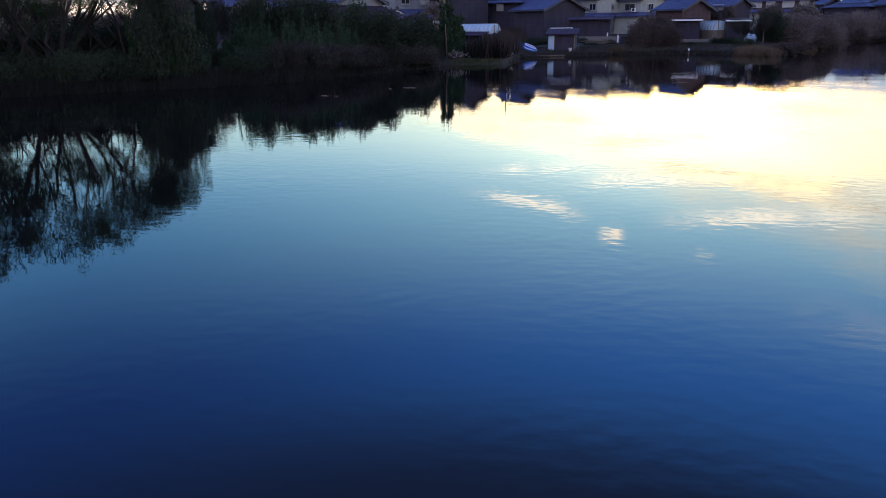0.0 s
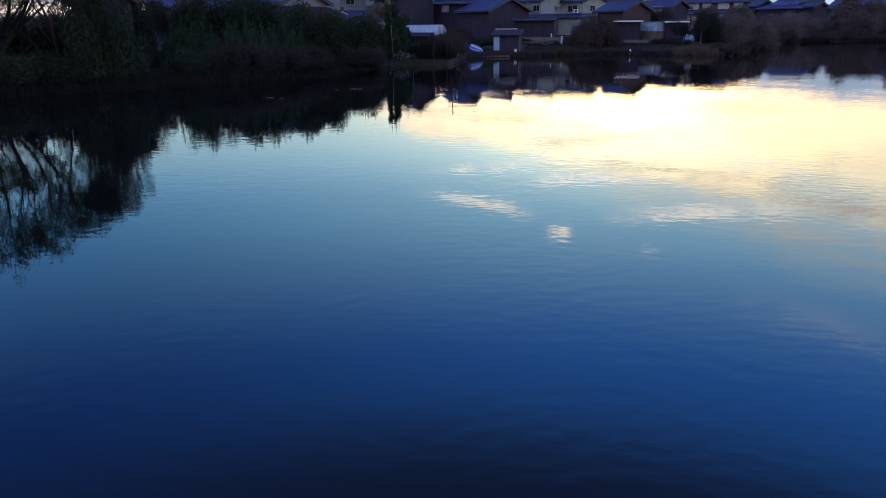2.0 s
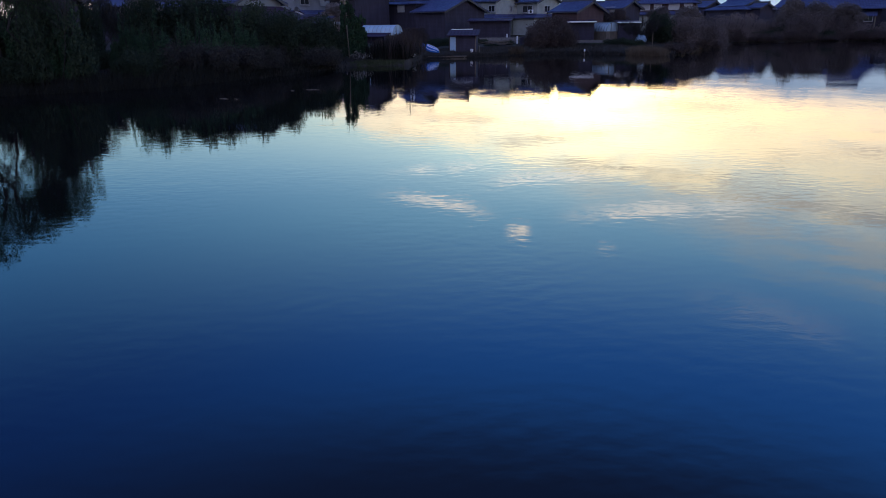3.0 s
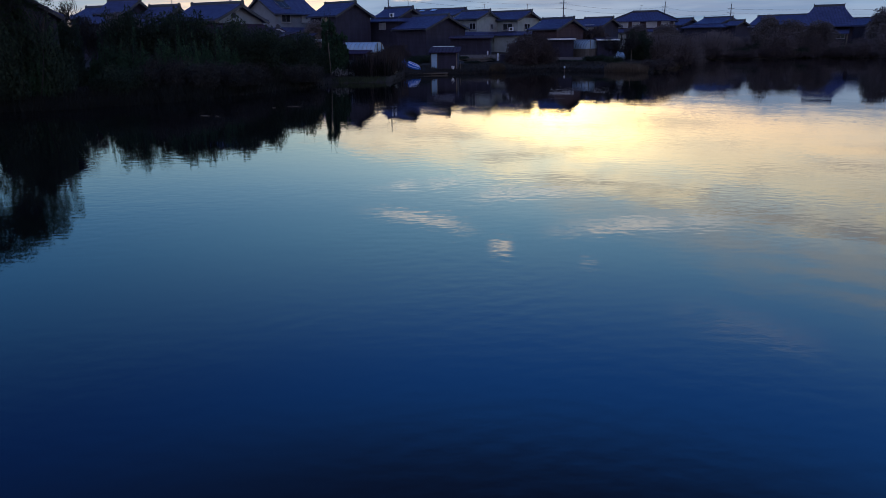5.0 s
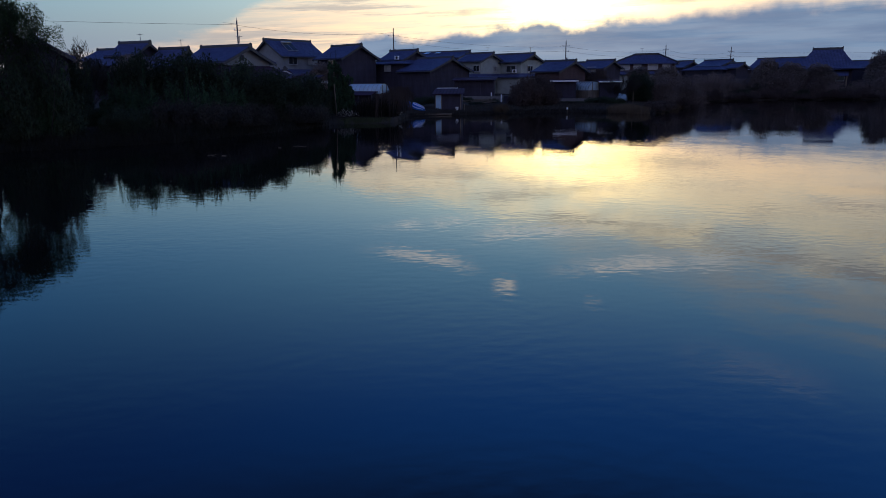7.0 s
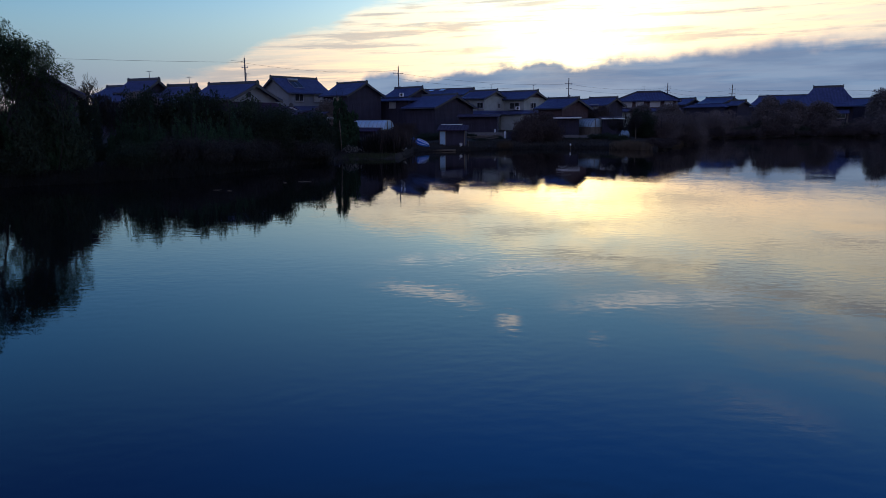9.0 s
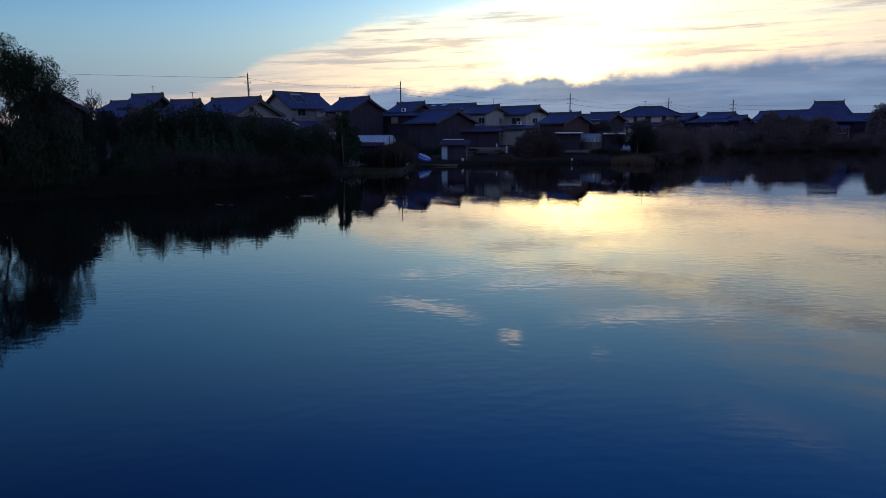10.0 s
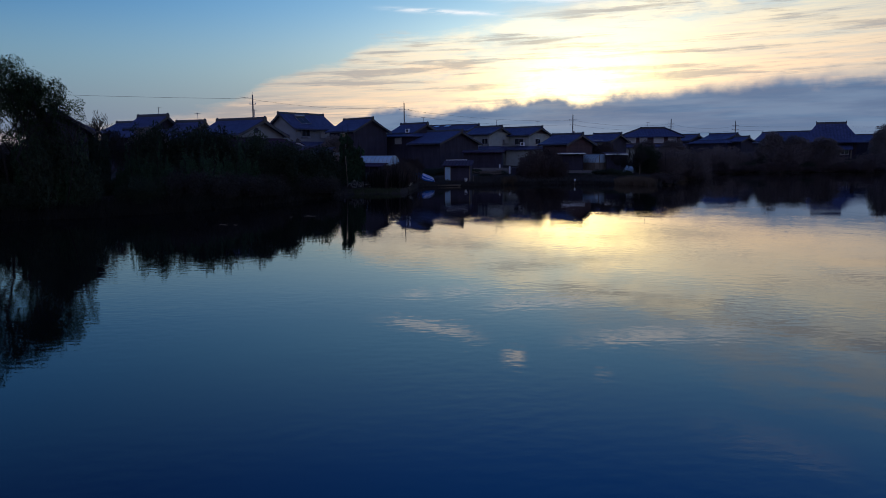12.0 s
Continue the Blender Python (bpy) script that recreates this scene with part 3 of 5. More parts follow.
house(30.43, 150.18, -52, 4.47, 3.94, 6.72, 7.71, "small tiled house behind the red-brown gable", wall=DARKWOOD)
house(29.71, 128.16, -45, 4.47, 5.73, 6.1, 7.44, "dark house with a long plain tiled roof", wall=DARKWOOD, windows=(("front", 0.0, 5.65, 1.79, 0.81, SHOJI),))
house(55.22, 162.0, -54, 6.27, 6.27, 6.72, 8.06, "low tiled house among trees", wall=DARKWOOD)
house(61.4, 155.28, -57, 5.73, 7.52, 6.72, 8.06, "wide tiled house with a small gable", wall=DARKWOOD, low=(1.79, 1.34, 5.83, 6.63))
house(62.92, 149.2, -63, 2.51, 3.4, 6.36, 7.26, "small dark tiled outhouse with a plain gable", wall=DARKWOOD)
house(81.9, 169.5, -52, 10.4, 8.3, 6.7, 8.8, "long tiled house behind dark trees", wall=DARKWOOD)
house(100.7, 170.4, -61, 7.0, 6.2, 6.6, 8.0, "low tiled house beside the steep-roofed hall", wall=DARKWOOD)


def hip_house(x, y, turn, length, depth, eave, ridge, run, label, wall=PLASTER, windows=(), low=None, aerial=None):
    """A two-storey house under a hipped roof; the ridge is run metres long."""
    b = ground(x, y) - 0.25
    h = thing("house", pose(x, y, 0, 0, 0, turn), label, "house", "lakeside houses")
    L, W, o = length / 2, depth / 2, 0.7
    part("wall", Mesh().box(-L, L, -W, W, b, eave), wall, h)
    rf = Mesh()
    low_ring = [(-L - o, -W - o), (L + o, -W - o), (L + o, W + o), (-L - o, W + o)]
    v = [(px, py, eave - 0.28) for px, py in low_ring] + [(px, py, eave - 0.1) for px, py in low_ring] + [(-run / 2, 0, ridge), (run / 2, 0, ridge)]
    rf.add(v, [(3, 2, 1, 0)] + [(i, (i + 1) % 4, 4 + (i + 1) % 4, 4 + i) for i in range(4)] + [(4, 5, 9, 8), (5, 6, 9), (6, 7, 8, 9), (7, 4, 8)])
    part("roof", rf, TILE, h)
    cap = Mesh().box(-run / 2, run / 2, -0.2, 0.2, ridge - 0.1, ridge + 0.28)
    part("ridge", cap, CAP, h)
    for px, py in low_ring:
        sx = 1 if px > 0 else -1
        part("hip_ridge", Mesh().tube([(sx * run / 2, 0, ridge + 0.08), (px, py, eave)], [0.15, 0.15]), CAP, h)
    if low:
        wy, le, lt = low
        part("porch_wall", Mesh().box(-L - 0.4, L + 0.4, -W - wy, -W - 0.01, b, le), PLASTER, h)
        part("porch_roof", Mesh().prism([(-W - wy - 0.6, le - 0.1), (-W - wy - 0.6, le + 0.05), (-W - 0.02, lt), (-W - 0.02, lt - 0.15)], -L - 0.9, L + 0.9), TILE, h)
    for face, along, z, w, tall, pn in windows:
        if face == "gable":
            window(h, w, tall, pose(L + 0.06, along, z, 0, 0, 90), pn)
        else:
            window(h, w, tall, pose(along, -W - 0.06, z), pn)
    if aerial is not None:
        tv_aerial(h, aerial, ridge + 0.2)
    return h


hip_house(40.27, 136.49, -20, 10.29, 7.16, 6.9, 8.42, 4.47, "two-storey house with a hipped roof and pale window band", wall=REDWOOD, aerial=-0.9, low=(1.07, 4.84, 5.38), windows=(("front", -3.58, 6.19, 1.7, 1.07, SHOJI), ("front", -1.34, 6.19, 1.34, 1.07, SHOJI), ("front", 1.43, 6.19, 1.79, 1.07, SHOJI), ("front", 3.85, 6.19, 1.43, 1.07, SHOJI), ("gable", 0.0, 6.19, 3.13, 0.9, SHOJI)))


def temple(x, y, turn):
    """A hall under a steep hip-and-gable roof with sweeping eaves."""
    h = thing("temple_hall", pose(x, y, 0, 0, 0, turn), "dark hall with a steep sweeping hip-and-gable tiled roof", "temple")
    b = ground(x, y) - 0.2
    part("wall", Mesh().box(-5.2, 5.2, -5, 5, b, 6.4), DARKWOOD, h)
    me = Mesh()
    rows = []
    for i in range(9):
        k = i / 8
        half_x = 2.9 + 4.7 * k
        half_y = 0.15 + 6.9 * k
        rows.append((half_x, half_y, 10.2 - 4.3 * (1 - (1 - k) ** 1.7)))
    rows.append((rows[-1][0] - 0.1, rows[-1][1] - 0.1, 5.65))
    for a, c, z in rows:
        me.v += [(-a, -c, z), (a, -c, z), (a, c, z), (-a, c, z)]
    n = len(rows)
    for r in range(n - 1):
        for c in range(4):
            me.f.append((r * 4 + c, r * 4 + (c + 1) % 4, (r + 1) * 4 + (c + 1) % 4, (r + 1) * 4 + c))
    me.f += [(3, 2, 1, 0), tuple((n - 1) * 4 + c for c in range(4))]
    part("roof", me, TILE, h)
    part("ridge", Mesh().prism([(-0.3, 10.0), (0.3, 10.0), (0.22, 10.55), (-0.22, 10.55)], -2.95, 2.95), CAP, h)
    for s in (-1, 1):
        part("ridge_end", Mesh().prism([(-0.4, 9.9), (0.4, 9.9), (0.3, 10.6), (0, 10.75), (-0.3, 10.6)], s * 3.0 - 0.08, s * 3.0 + 0.08), CAP, h)
    part("porch_roof", Mesh().prism([(-8.4, 4.2), (-8.4, 4.35), (-4.9, 5.4), (-4.9, 5.2)], -4.5, 4.5), TILE, h)
    for k in range(4):
        part("post", Mesh().tube([(-4.2 + 2.8 * k, -7.8, b), (-4.2 + 2.8 * k, -7.8, 4.35)], [0.14, 0.14], 8), WOOD, h)
    for k in range(3):
        window(h, 1.6, 1.5, pose(-3 + 3 * k, -5.06, 4.0), SHOJI if k == 1 else PANE)


temple(88.7, 162.4, -29)

# ---- poles and wires ----


def power_pole(az, dist, top, arms, turn, extra=False):
    p = at(az, dist)
    o = thing("power_pole", pose(p.x, p.y, p.z - 0.3, 0, 0, turn), "tall concrete power pole with cross-arms and insulators", "power pole", "power poles")
    h = top - p.z + 0.3
    part("pole", Mesh().tube([(0, 0, 0), (0, 0, h)], [0.19, 0.11], 10), CONCRETE, o)
    for z, w in arms:
        arm = part("cross_arm", Mesh().box(-w / 2, w / 2, -0.05, 0.05, h - z - 0.05, h - z + 0.05), STEEL, o)
        for k in range(3):
            x = -w / 2 + 0.08 + (w - 0.16) * k / 2
            part("insulator", Mesh().tube([(x, 0, h - z + 0.05), (x, 0, h - z + 0.14), (x, 0, h - z + 0.26)], [0.05, 0.07, 0.03], 8), PAINTWHITE, arm)
    part("cable_box", Mesh().tube([(0.33, 0, h - 5.0), (0.33, 0, h - 4.2)], [0.22, 0.22], 10), STEEL, o)
    part("transformer", Mesh().tube([(-0.42, 0, h - 6.6), (-0.42, 0, h - 6.5), (-0.42, 0, h - 5.5), (-0.42, 0, h - 5.4)], [0.22, 0.27, 0.27, 0.2], 12), STEEL, o)
    part("guard_rod", Mesh().tube([(0, 0, h), (0, 0, h + 0.5)], [0.03, 0.015], 5), STEEL, o)
    for k in range(5):
        part("foot_bolt", Mesh().tube([(-0.22, 0, h - 8 + 0.8 * k), (0.22, 0, h - 8 + 0.8 * k)], [0.015, 0.015], 4), STEEL, o)
    if extra:
        part("lightning_arm", Mesh().tube([(0, 0, h - 0.6), (-2.2, 0, h - 0.4)], [0.03, 0.03], 5), STEEL, o)
    return Vector((p.x, p.y, top))


tops = [power_pole(-62, 140, 15.0, [(1.0, 1.8)], 10),
        power_pole(-14.9, 130, 14.3, [(1.6, 1.1), (4.2, 1.8)], 15, True),
        power_pole(-3.1, 155, 14.9, [(1.5, 2.2), (4.6, 1.2)], 12),
        power_pole(10.36, 190, 13.9, [(1.3, 2.0), (2.6, 1.6), (5.0, 1.2)], 15),
        power_pole(17.8, 215, 13.5, [(1.2, 2.0), (2.2, 1.6)], 15),
        power_pole(22.38, 225, 12.9, [(1.2, 2.2), (2.4, 2.2)], 15),
        power_pole(46, 240, 12.5, [(1.2, 2.0)], 15)]
for i, (a, b) in enumerate(zip(tops, tops[1:])):
    for drop, side in ((1.45, 0.0), (2.6, 0.3)) if i > 1 else ((0.7 if i == 0 else 0.8, 0.0),):
        a2, b2 = a - Vector((0, side, drop)), b - Vector((0, side, drop))
        pts = [a2.lerp(b2, k / 16) - Vector((0, 0, 4 * 0.9 * (k / 16) * (1 - k / 16))) for k in range(17)]
        w = part("power_line", Mesh().tube(pts, [0.022 if i < 2 else 0.02] * 17, 4), BLACK)
        tagged(w, "thin black overhead power line between poles", "cable", "power lines")

# ---- plants ----


def leaf_mesh(name, clumps, n, size, seed, mat, droop=0.0, long=1.7):
    """n small leaf blades spread through clumps of (x, y, z, rx, rz)."""
    g = np.random.default_rng(seed)
    c = np.array(clumps)
    vol = c[:, 3] ** 2 * c[:, 4]
    pick = g.choice(len(c), n, p=vol / vol.sum())
    d = g.normal(size=(n, 3))
    d /= np.linalg.norm(d, axis=1)[:, None]
    r = g.random(n) ** 0.42
    pos = c[pick, :3] + d * r[:, None] * np.c_[c[pick, 3], c[pick, 3], c[pick, 4]]
    a = g.normal(size=(n, 3))
    a[:, 2] = a[:, 2] * 0.6 - droop * 2
    a /= np.linalg.norm(a, axis=1)[:, None]
    b = np.cross(a, g.normal(size=(n, 3)))
    b /= np.linalg.norm(b, axis=1)[:, None] + 1e-9
    s = size * (0.6 + 0.8 * g.random(n))[:, None]
    corners = [pos - a * s * long / 2 - b * s / 3, pos + b * s / 2, pos + a * s * long / 2]
    v = np.stack(corners, 1).reshape(-1, 3)
    v[:, 2] = np.maximum(v[:, 2], 0.02)
    me = bpy.data.meshes.new(name)
    me.vertices.add(3 * n)
    me.vertices.foreach_set("co", v.ravel())
    me.loops.add(3 * n)
    me.loops.foreach_set("vertex_index", np.arange(3 * n))
    me.polygons.add(n)
    me.polygons.foreach_set("loop_start", np.arange(n) * 3)
    me.update(calc_edges=True)
    me.validate()
    me.materials.append(mat)
    return me


def limbs(rng, start, heading, length, radius, depth, wood, tips, curl=0.25, keep=0.0, least=0.0, dome=None):
    """A branch that bends and forks; fills wood with tubes and tips with (point, size)."""
    pts, rad, p, d = [Vector(start)], [radius], Vector(start), Vector(heading).normalized()
    n = 5
    for i in range(n):
        d = (d + Vector((rng.uniform(-1, 1), rng.uniform(-1, 1), rng.uniform(-0.4, 0.7) + keep)) * curl).normalized()
        if dome and (p.x * p.x + p.y * p.y) / dome[0] ** 2 + ((p.z - dome[2]) / dome[1]) ** 2 > 1 and p.z > dome[2] * 0.6:
            d = (d * 0.35 + (Vector((0, 0, dome[2])) - p).normalized() * 0.9).normalized()
        p = p + d * length / n
        pts.append(p.copy())
        rad.append(max(least, radius * (1 - 0.55 * (i + 1) / n)))
    wood.tube(pts, rad, 7 if depth > 1 else 5 if depth > 0 else 3)
    if depth == 0:
        tips.append((p, length))
        return
    for i in range(2, n + 1):
        for _ in range(1 if i < n else 2):
            side = Vector((rng.uniform(-1, 1), rng.uniform(-1, 1), rng.uniform(-0.1, 0.8)))
            limbs(rng, pts[i], d * 0.6 + side * 0.8, length * rng.uniform(0.5, 0.7), rad[i] * 0.6, depth - 1, wood, tips, curl, keep, least, dome)


def tree(name, label, seed, height, stems, lean, leaf, leaves, size, clump, droop=0.0, trunk=0.2, depth=2, category="tree", group="", bend=0.2, bare=0.0, least=0.0, dome=None, dressed=1.0):
    """Stems from one foot that fork into limbs, with leaves in clumps round the twig ends."""
    rng = random.Random(seed)
    wood, tips = Mesh(), []
    for k in range(stems):
        a = 2 * pi * k / stems + rng.uniform(-0.5, 0.5)
        limbs(rng, (0.25 * cos(a) * (stems > 1), 0.25 * sin(a) * (stems > 1), -0.3), (lean * cos(a), lean * sin(a), 1), height * rng.uniform(0.5, 0.62), trunk, depth, wood, tips, bend, 0.12, least, dome)
    o = thing(name, pose(0, 0, 0), label, category, group)
    smooth(part("trunk", wood, BARK, o))
    if leaves:
        cl = [(p.x, p.y, p.z - 0.2 * clump, clump * rng.uniform(0.6, 1.2), clump * rng.uniform(0.6, 1.1) * (1 + droop)) for p, _ in tips if (p.z > bare * height or rng.random() < 0.2) and rng.random() < dressed]
        part("crown", leaf_mesh("crown", cl, leaves, size, seed, leaf, droop), None, o)
    return o


def shrub(name, label, seed, height, width, leaf, leaves, size, spiky=0.0, category="shrub", group="", droop=-0.2):
    """A many-stemmed bush: thin stems and an uneven, lumpy crown down to the ground."""
    rng = random.Random(seed)
    wood, cl = Mesh(), []
    for k in range(16 if spiky < 0.8 else 11):
        a, r = rng.uniform(0, 2 * pi), width * math.sqrt(rng.random()) * 0.8
        top = height * rng.uniform(0.6, 1.0) * (1 - 0.45 * (r / width) ** 2)
        x, y = r * cos(a), r * sin(a)
        wood.tube([(x * 0.3, y * 0.3, -0.2), (x * 0.8, y * 0.8, top * 0.5), (x, y, top)], [0.06, 0.04, 0.012], 4)
        for z in (0.2, 0.5, 0.78) if spiky < 0.8 else (0.15, 0.36, 0.56, 0.76, 0.94, 1.08):
            q = width * rng.uniform(0.22, 0.4) * (1 - min(0.88, (0.5 if spiky < 0.8 else 0.8) * spiky * z))
            cl.append((x + rng.uniform(-0.2, 0.2) * width, y + rng.uniform(-0.2, 0.2) * width, max(q * 0.3, top * z), q, q * (0.8 + spiky)))
    o = thing(name, pose(0, 0, 0), label, category, group)
    part("stem", wood, BARK, o)
    part("crown", leaf_mesh("crown", cl, leaves, size, seed, leaf, droop), None, o)
    return o


def blades(name, region, n, h0, h1, width, seed, mat, label, category, bend=0.3):
    """Upright blades over a stretch of bank, from (az0, az1, s0, s1) beyond the waterline; s: metres from it."""
    g = np.random.default_rng(seed)
    az0, az1, s0, s1 = region
    me = Mesh()
    for _ in range(n):
        k = g.beta(1.6, 1.6)
        a, sft = az0 + (az1 - az0) * k, g.uniform(s0, s1)
        r = shore(a) + sft
        x, y = r * sin(radians(a)), r * cos(radians(a))
        z = max(ground(x, y) - 0.05, -0.1)
        hh = g.uniform(h0, h1) * (0.55 + 0.45 * math.sqrt(4 * k * (1 - k)))
        t = g.uniform(0, 2 * pi)
        dx, dy = cos(t) * width / 2, sin(t) * width / 2
        bx, by = g.normal(0, bend * hh, 2)
        me.add([(x - dx, y - dy, z), (x + dx, y + dy, z), (x + bx * 0.35 + dx * 0.8, y + by * 0.35 + dy * 0.8, z + hh * 0.6), (x + bx * 0.35 - dx * 0.8, y + by * 0.35 - dy * 0.8, z + hh * 0.6), (x + bx, y + by, z + hh)],
               [(0, 1, 2, 3), (3, 2, 4)])
    return tagged(part(name, me, mat), label, category, kind="stuff")


def place(proto, az, dist, turn=0, size=1.0, tall=None, sink=0.0):
    p = at(az, dist)
    return copy_thing(proto, pose(p.x, p.y, p.z - sink, 0, 0, turn) @ Matrix.Diagonal((size, size, tall or size, 1)))


def put(proto, az, dist, turn=0, size=1.0, tall=None):
    p = at(az, dist)
    proto.matrix_world = pose(p.x, p.y, p.z, 0, 0, turn) @ Matrix.Diagonal((size, size, tall or size, 1))


# the willows on the near spit
w1 = tree("willow_tree", "leaning many-stemmed willow with thin green foliage on the bank", 11, 11.0, 6, 0.5, LEAF_WILLOW, 16500, 0.085, 0.42, 0.6, 0.18, 3, bare=0.1, dressed=0.44, group="willows on the spit", dome=(4.6, 4.6, 5.6))
w2 = tree("willow_tree", "slender willow with loose green crown on the bank", 23, 9.4, 4, 0.4, LEAF_WILLOW, 9500, 0.085, 0.40, 0.4, 0.12, 3, dressed=0.40, group="willows on the spit", dome=(2.5, 3.5, 5.2))
put(w1, -36.6, 50.5, 40, 1.0, 1.05)
place(w1, -42.5, 50.5, 250, 0.95, 1.02)
place(w1, -48, 51, 10, 1.0)
place(w1, -54, 52, 200, 1.0)
put(w2, -29.3, 49.6, 0, 0.90, 0.90)
place(w2, -31.6, 50.5, 290, 1.0, 1.15)
place(w2, -30.0, 50.2, 120, 0.72, 1.0)
for az, turn, wide, tall in ((-39.4, 100, 0.9, 0.9), (-35.6, 150, 0.95, 0.70), (-41.0, 20, 0.95, 0.68), (-43.6, 310, 0.95, 0.72)):
    place(w2, az, 49.7, turn, wide, tall)

s_olive = shrub("bank_shrub", "dense olive-green shrub on the lake bank", 5, 4.0, 2.3, LEAF_OLIVE, 19000, 0.10, 0.3, group="bank shrubs")
s_tall = shrub("bank_shrub", "tall feathery dark green shrub with pointed tips", 6, 4.6, 2.0, LEAF_DARK, 19000, 0.10, 1.0, group="bank shrubs")
s_brown = shrub("bank_shrub", "rounded red-brown autumn shrub at the water's edge", 7, 3.2, 2.6, LEAF_RUST, 13000, 0.12, 0.2, group="bank shrubs")
s_low = shrub("bank_shrub", "low straggling brown-green bank scrub", 8, 1.8, 2.0, LEAF_OLIVE, 11000, 0.09, 0.2, group="bank shrubs")
s_scrub = shrub("bank_shrub", "low twiggy brown scrub along the water's edge", 18, 1.8, 2.0, LEAF_SCRUB, 11000, 0.08, 0.2, group="bank shrubs")
s_dun = shrub("bank_shrub", "dull brown twiggy shrub on the distant bank", 9, 3.2, 2.6, LEAF_BROWN, 16000, 0.085, 0.2, group="bank shrubs")
put(s_dun, 19.0, 103, 0, 1.0, 1.0)
put(s_olive, -28.7, 48.8, 0, 0.88, 1.6)
put(s_tall, -27.9, 49.2, 20, 0.6, 1.0)
put(s_brown, 7.5, 91, 0, 0.95, 1.2)
put(s_low, -23.6, 49.5, 0, 0.7, 0.8)
put(s_scrub, -9.8, 61.6, 0, 0.9, 0.9)
rng = random.Random(3)


def plant(rows):
    """Copies shrubs to (bearing, distance, kind, width, height), each turned and shifted a little."""
    for az, d, pr, sz, tl in rows:
        if pr is s_low and -21 < az < -5:
            pr, tl, sz = s_scrub, tl * rng.uniform(0.55, 1.15), sz * rng.uniform(0.8, 1.1)
        # right of here shrubs take the leaf colour with haze mixed in
        if az > 17 and pr is not s_low:
            pr, tl = s_dun, tl * (1.12 if pr is s_brown else 1.4)
        place(pr, az + rng.uniform(-0.15, 0.15), d, rng.uniform(0, 360), sz, tl)


# the spit under the willows
plant(((-29.9, 49.8, s_tall, 1.1, 1.45), (-31.5, 53, s_olive, 1.1, 0.72), (-33.5, 54, s_tall, 1.2, 0.62), (-35.5, 54, s_olive, 1.2, 0.72), (-37.6, 54, s_olive, 1.1, 0.62), (-39.6, 54, s_tall, 1.2, 0.62), (-41.8, 54, s_olive, 1.2, 0.72),
       (-44, 55, s_olive, 1.2, 1.1), (-31.6, 48.2, s_low, 1.1, 1.2), (-34.0, 48.4, s_low, 1.3, 1.3), (-36.5, 48.2, s_low, 1.2, 1.1), (-39.0, 48.4, s_low, 1.3, 1.4), (-41.6, 48.3, s_olive, 0.8, 0.75), (-44.5, 49, s_olive, 1.2, 1.2),
       (-48, 50, s_olive, 1.3, 1.3), (-52, 50, s_tall, 1.3, 1.5), (-57, 52, s_olive, 1.4, 1.5)))
# the bank between the willows and the conifer
plant(((-24.4, 55, s_tall, 0.5, 0.70), (-23.9, 55, s_tall, 0.6, 0.86), (-26.0, 55, s_low, 0.8, 0.95), (-26.3, 66, s_olive, 0.55, 0.92), (-25.2, 58, s_low, 0.9, 0.9), (-26.9, 57, s_olive, 0.7, 0.5), (-23.4, 55, s_tall, 0.9, 0.92), (-22.3, 54, s_tall, 0.9, 0.97),
       (-20.9, 56, s_tall, 1.1, 0.77), (-19.6, 55, s_tall, 0.95, 1.02), (-18.3, 56, s_tall, 0.9, 0.93), (-16.8, 57, s_tall, 0.95, 0.96), (-15.2, 58, s_tall, 1.15, 0.84), (-14.3, 59, s_tall, 0.9, 0.74), (-13.4, 60, s_olive, 1.1, 0.84),
       (-12.3, 63, s_olive, 1.1, 0.84), (-11.4, 64, s_tall, 0.9, 0.68), (-10.6, 65, s_olive, 1.1, 0.76), (-9.3, 67, s_olive, 1.0, 0.58), (-22.6, 51, s_low, 1.2, 1.2), (-20.4, 51.5, s_low, 1.2, 1.3), (-18.4, 52.5, s_low, 1.2, 1.3),
       (-16.4, 54, s_low, 1.2, 1.3)))
# taller growth behind it
plant(((-14.4, 56, s_low, 1.2, 1.2), (-12.6, 59, s_low, 1.1, 1.2), (-11.0, 61, s_low, 1.1, 1.1), (-22.4, 62, s_olive, 0.9, 1.08), (-20.0, 64, s_olive, 1.4, 1.08), (-18.6, 62, s_olive, 1.2, 1.02), (-15.4, 62, s_olive, 1.2, 0.98),
       (-17.2, 66, s_tall, 1.3, 1.0)))
# the gardens and stores
plant(((10.2, 110.5, s_brown, 0.8, 1.25), (11.7, 111, s_brown, 0.75, 1.2), (13.1, 110.5, s_brown, 0.75, 1.2), (-5.4, 69.5, s_brown, 0.4, 0.45), (-4.2, 69.5, s_brown, 0.5, 0.62), (-3.4, 70.2, s_brown, 0.45, 0.66), (6.5, 92, s_brown, 0.5, 0.5),
       (9.0, 92, s_brown, 0.7, 0.8), (8.2, 95, s_brown, 0.9, 1.1), (16.4, 97, s_olive, 0.9, 0.75), (-1.6, 90, s_low, 1.0, 0.5), (-0.6, 94, s_low, 1.2, 0.7), (3.4, 92, s_low, 0.8, 0.22), (4.6, 97, s_low, 0.9, 0.4),
       (2.6, 98, s_low, 1.0, 0.5), (0.6, 97, s_low, 1.2, 0.7), (10.3, 95, s_low, 0.8, 0.25), (11.6, 96, s_low, 0.8, 0.22), (13.0, 96, s_low, 1.2, 0.6), (-2.6, 95, s_brown, 0.8, 0.6), (14.4, 92, s_low, 0.9, 0.6)))
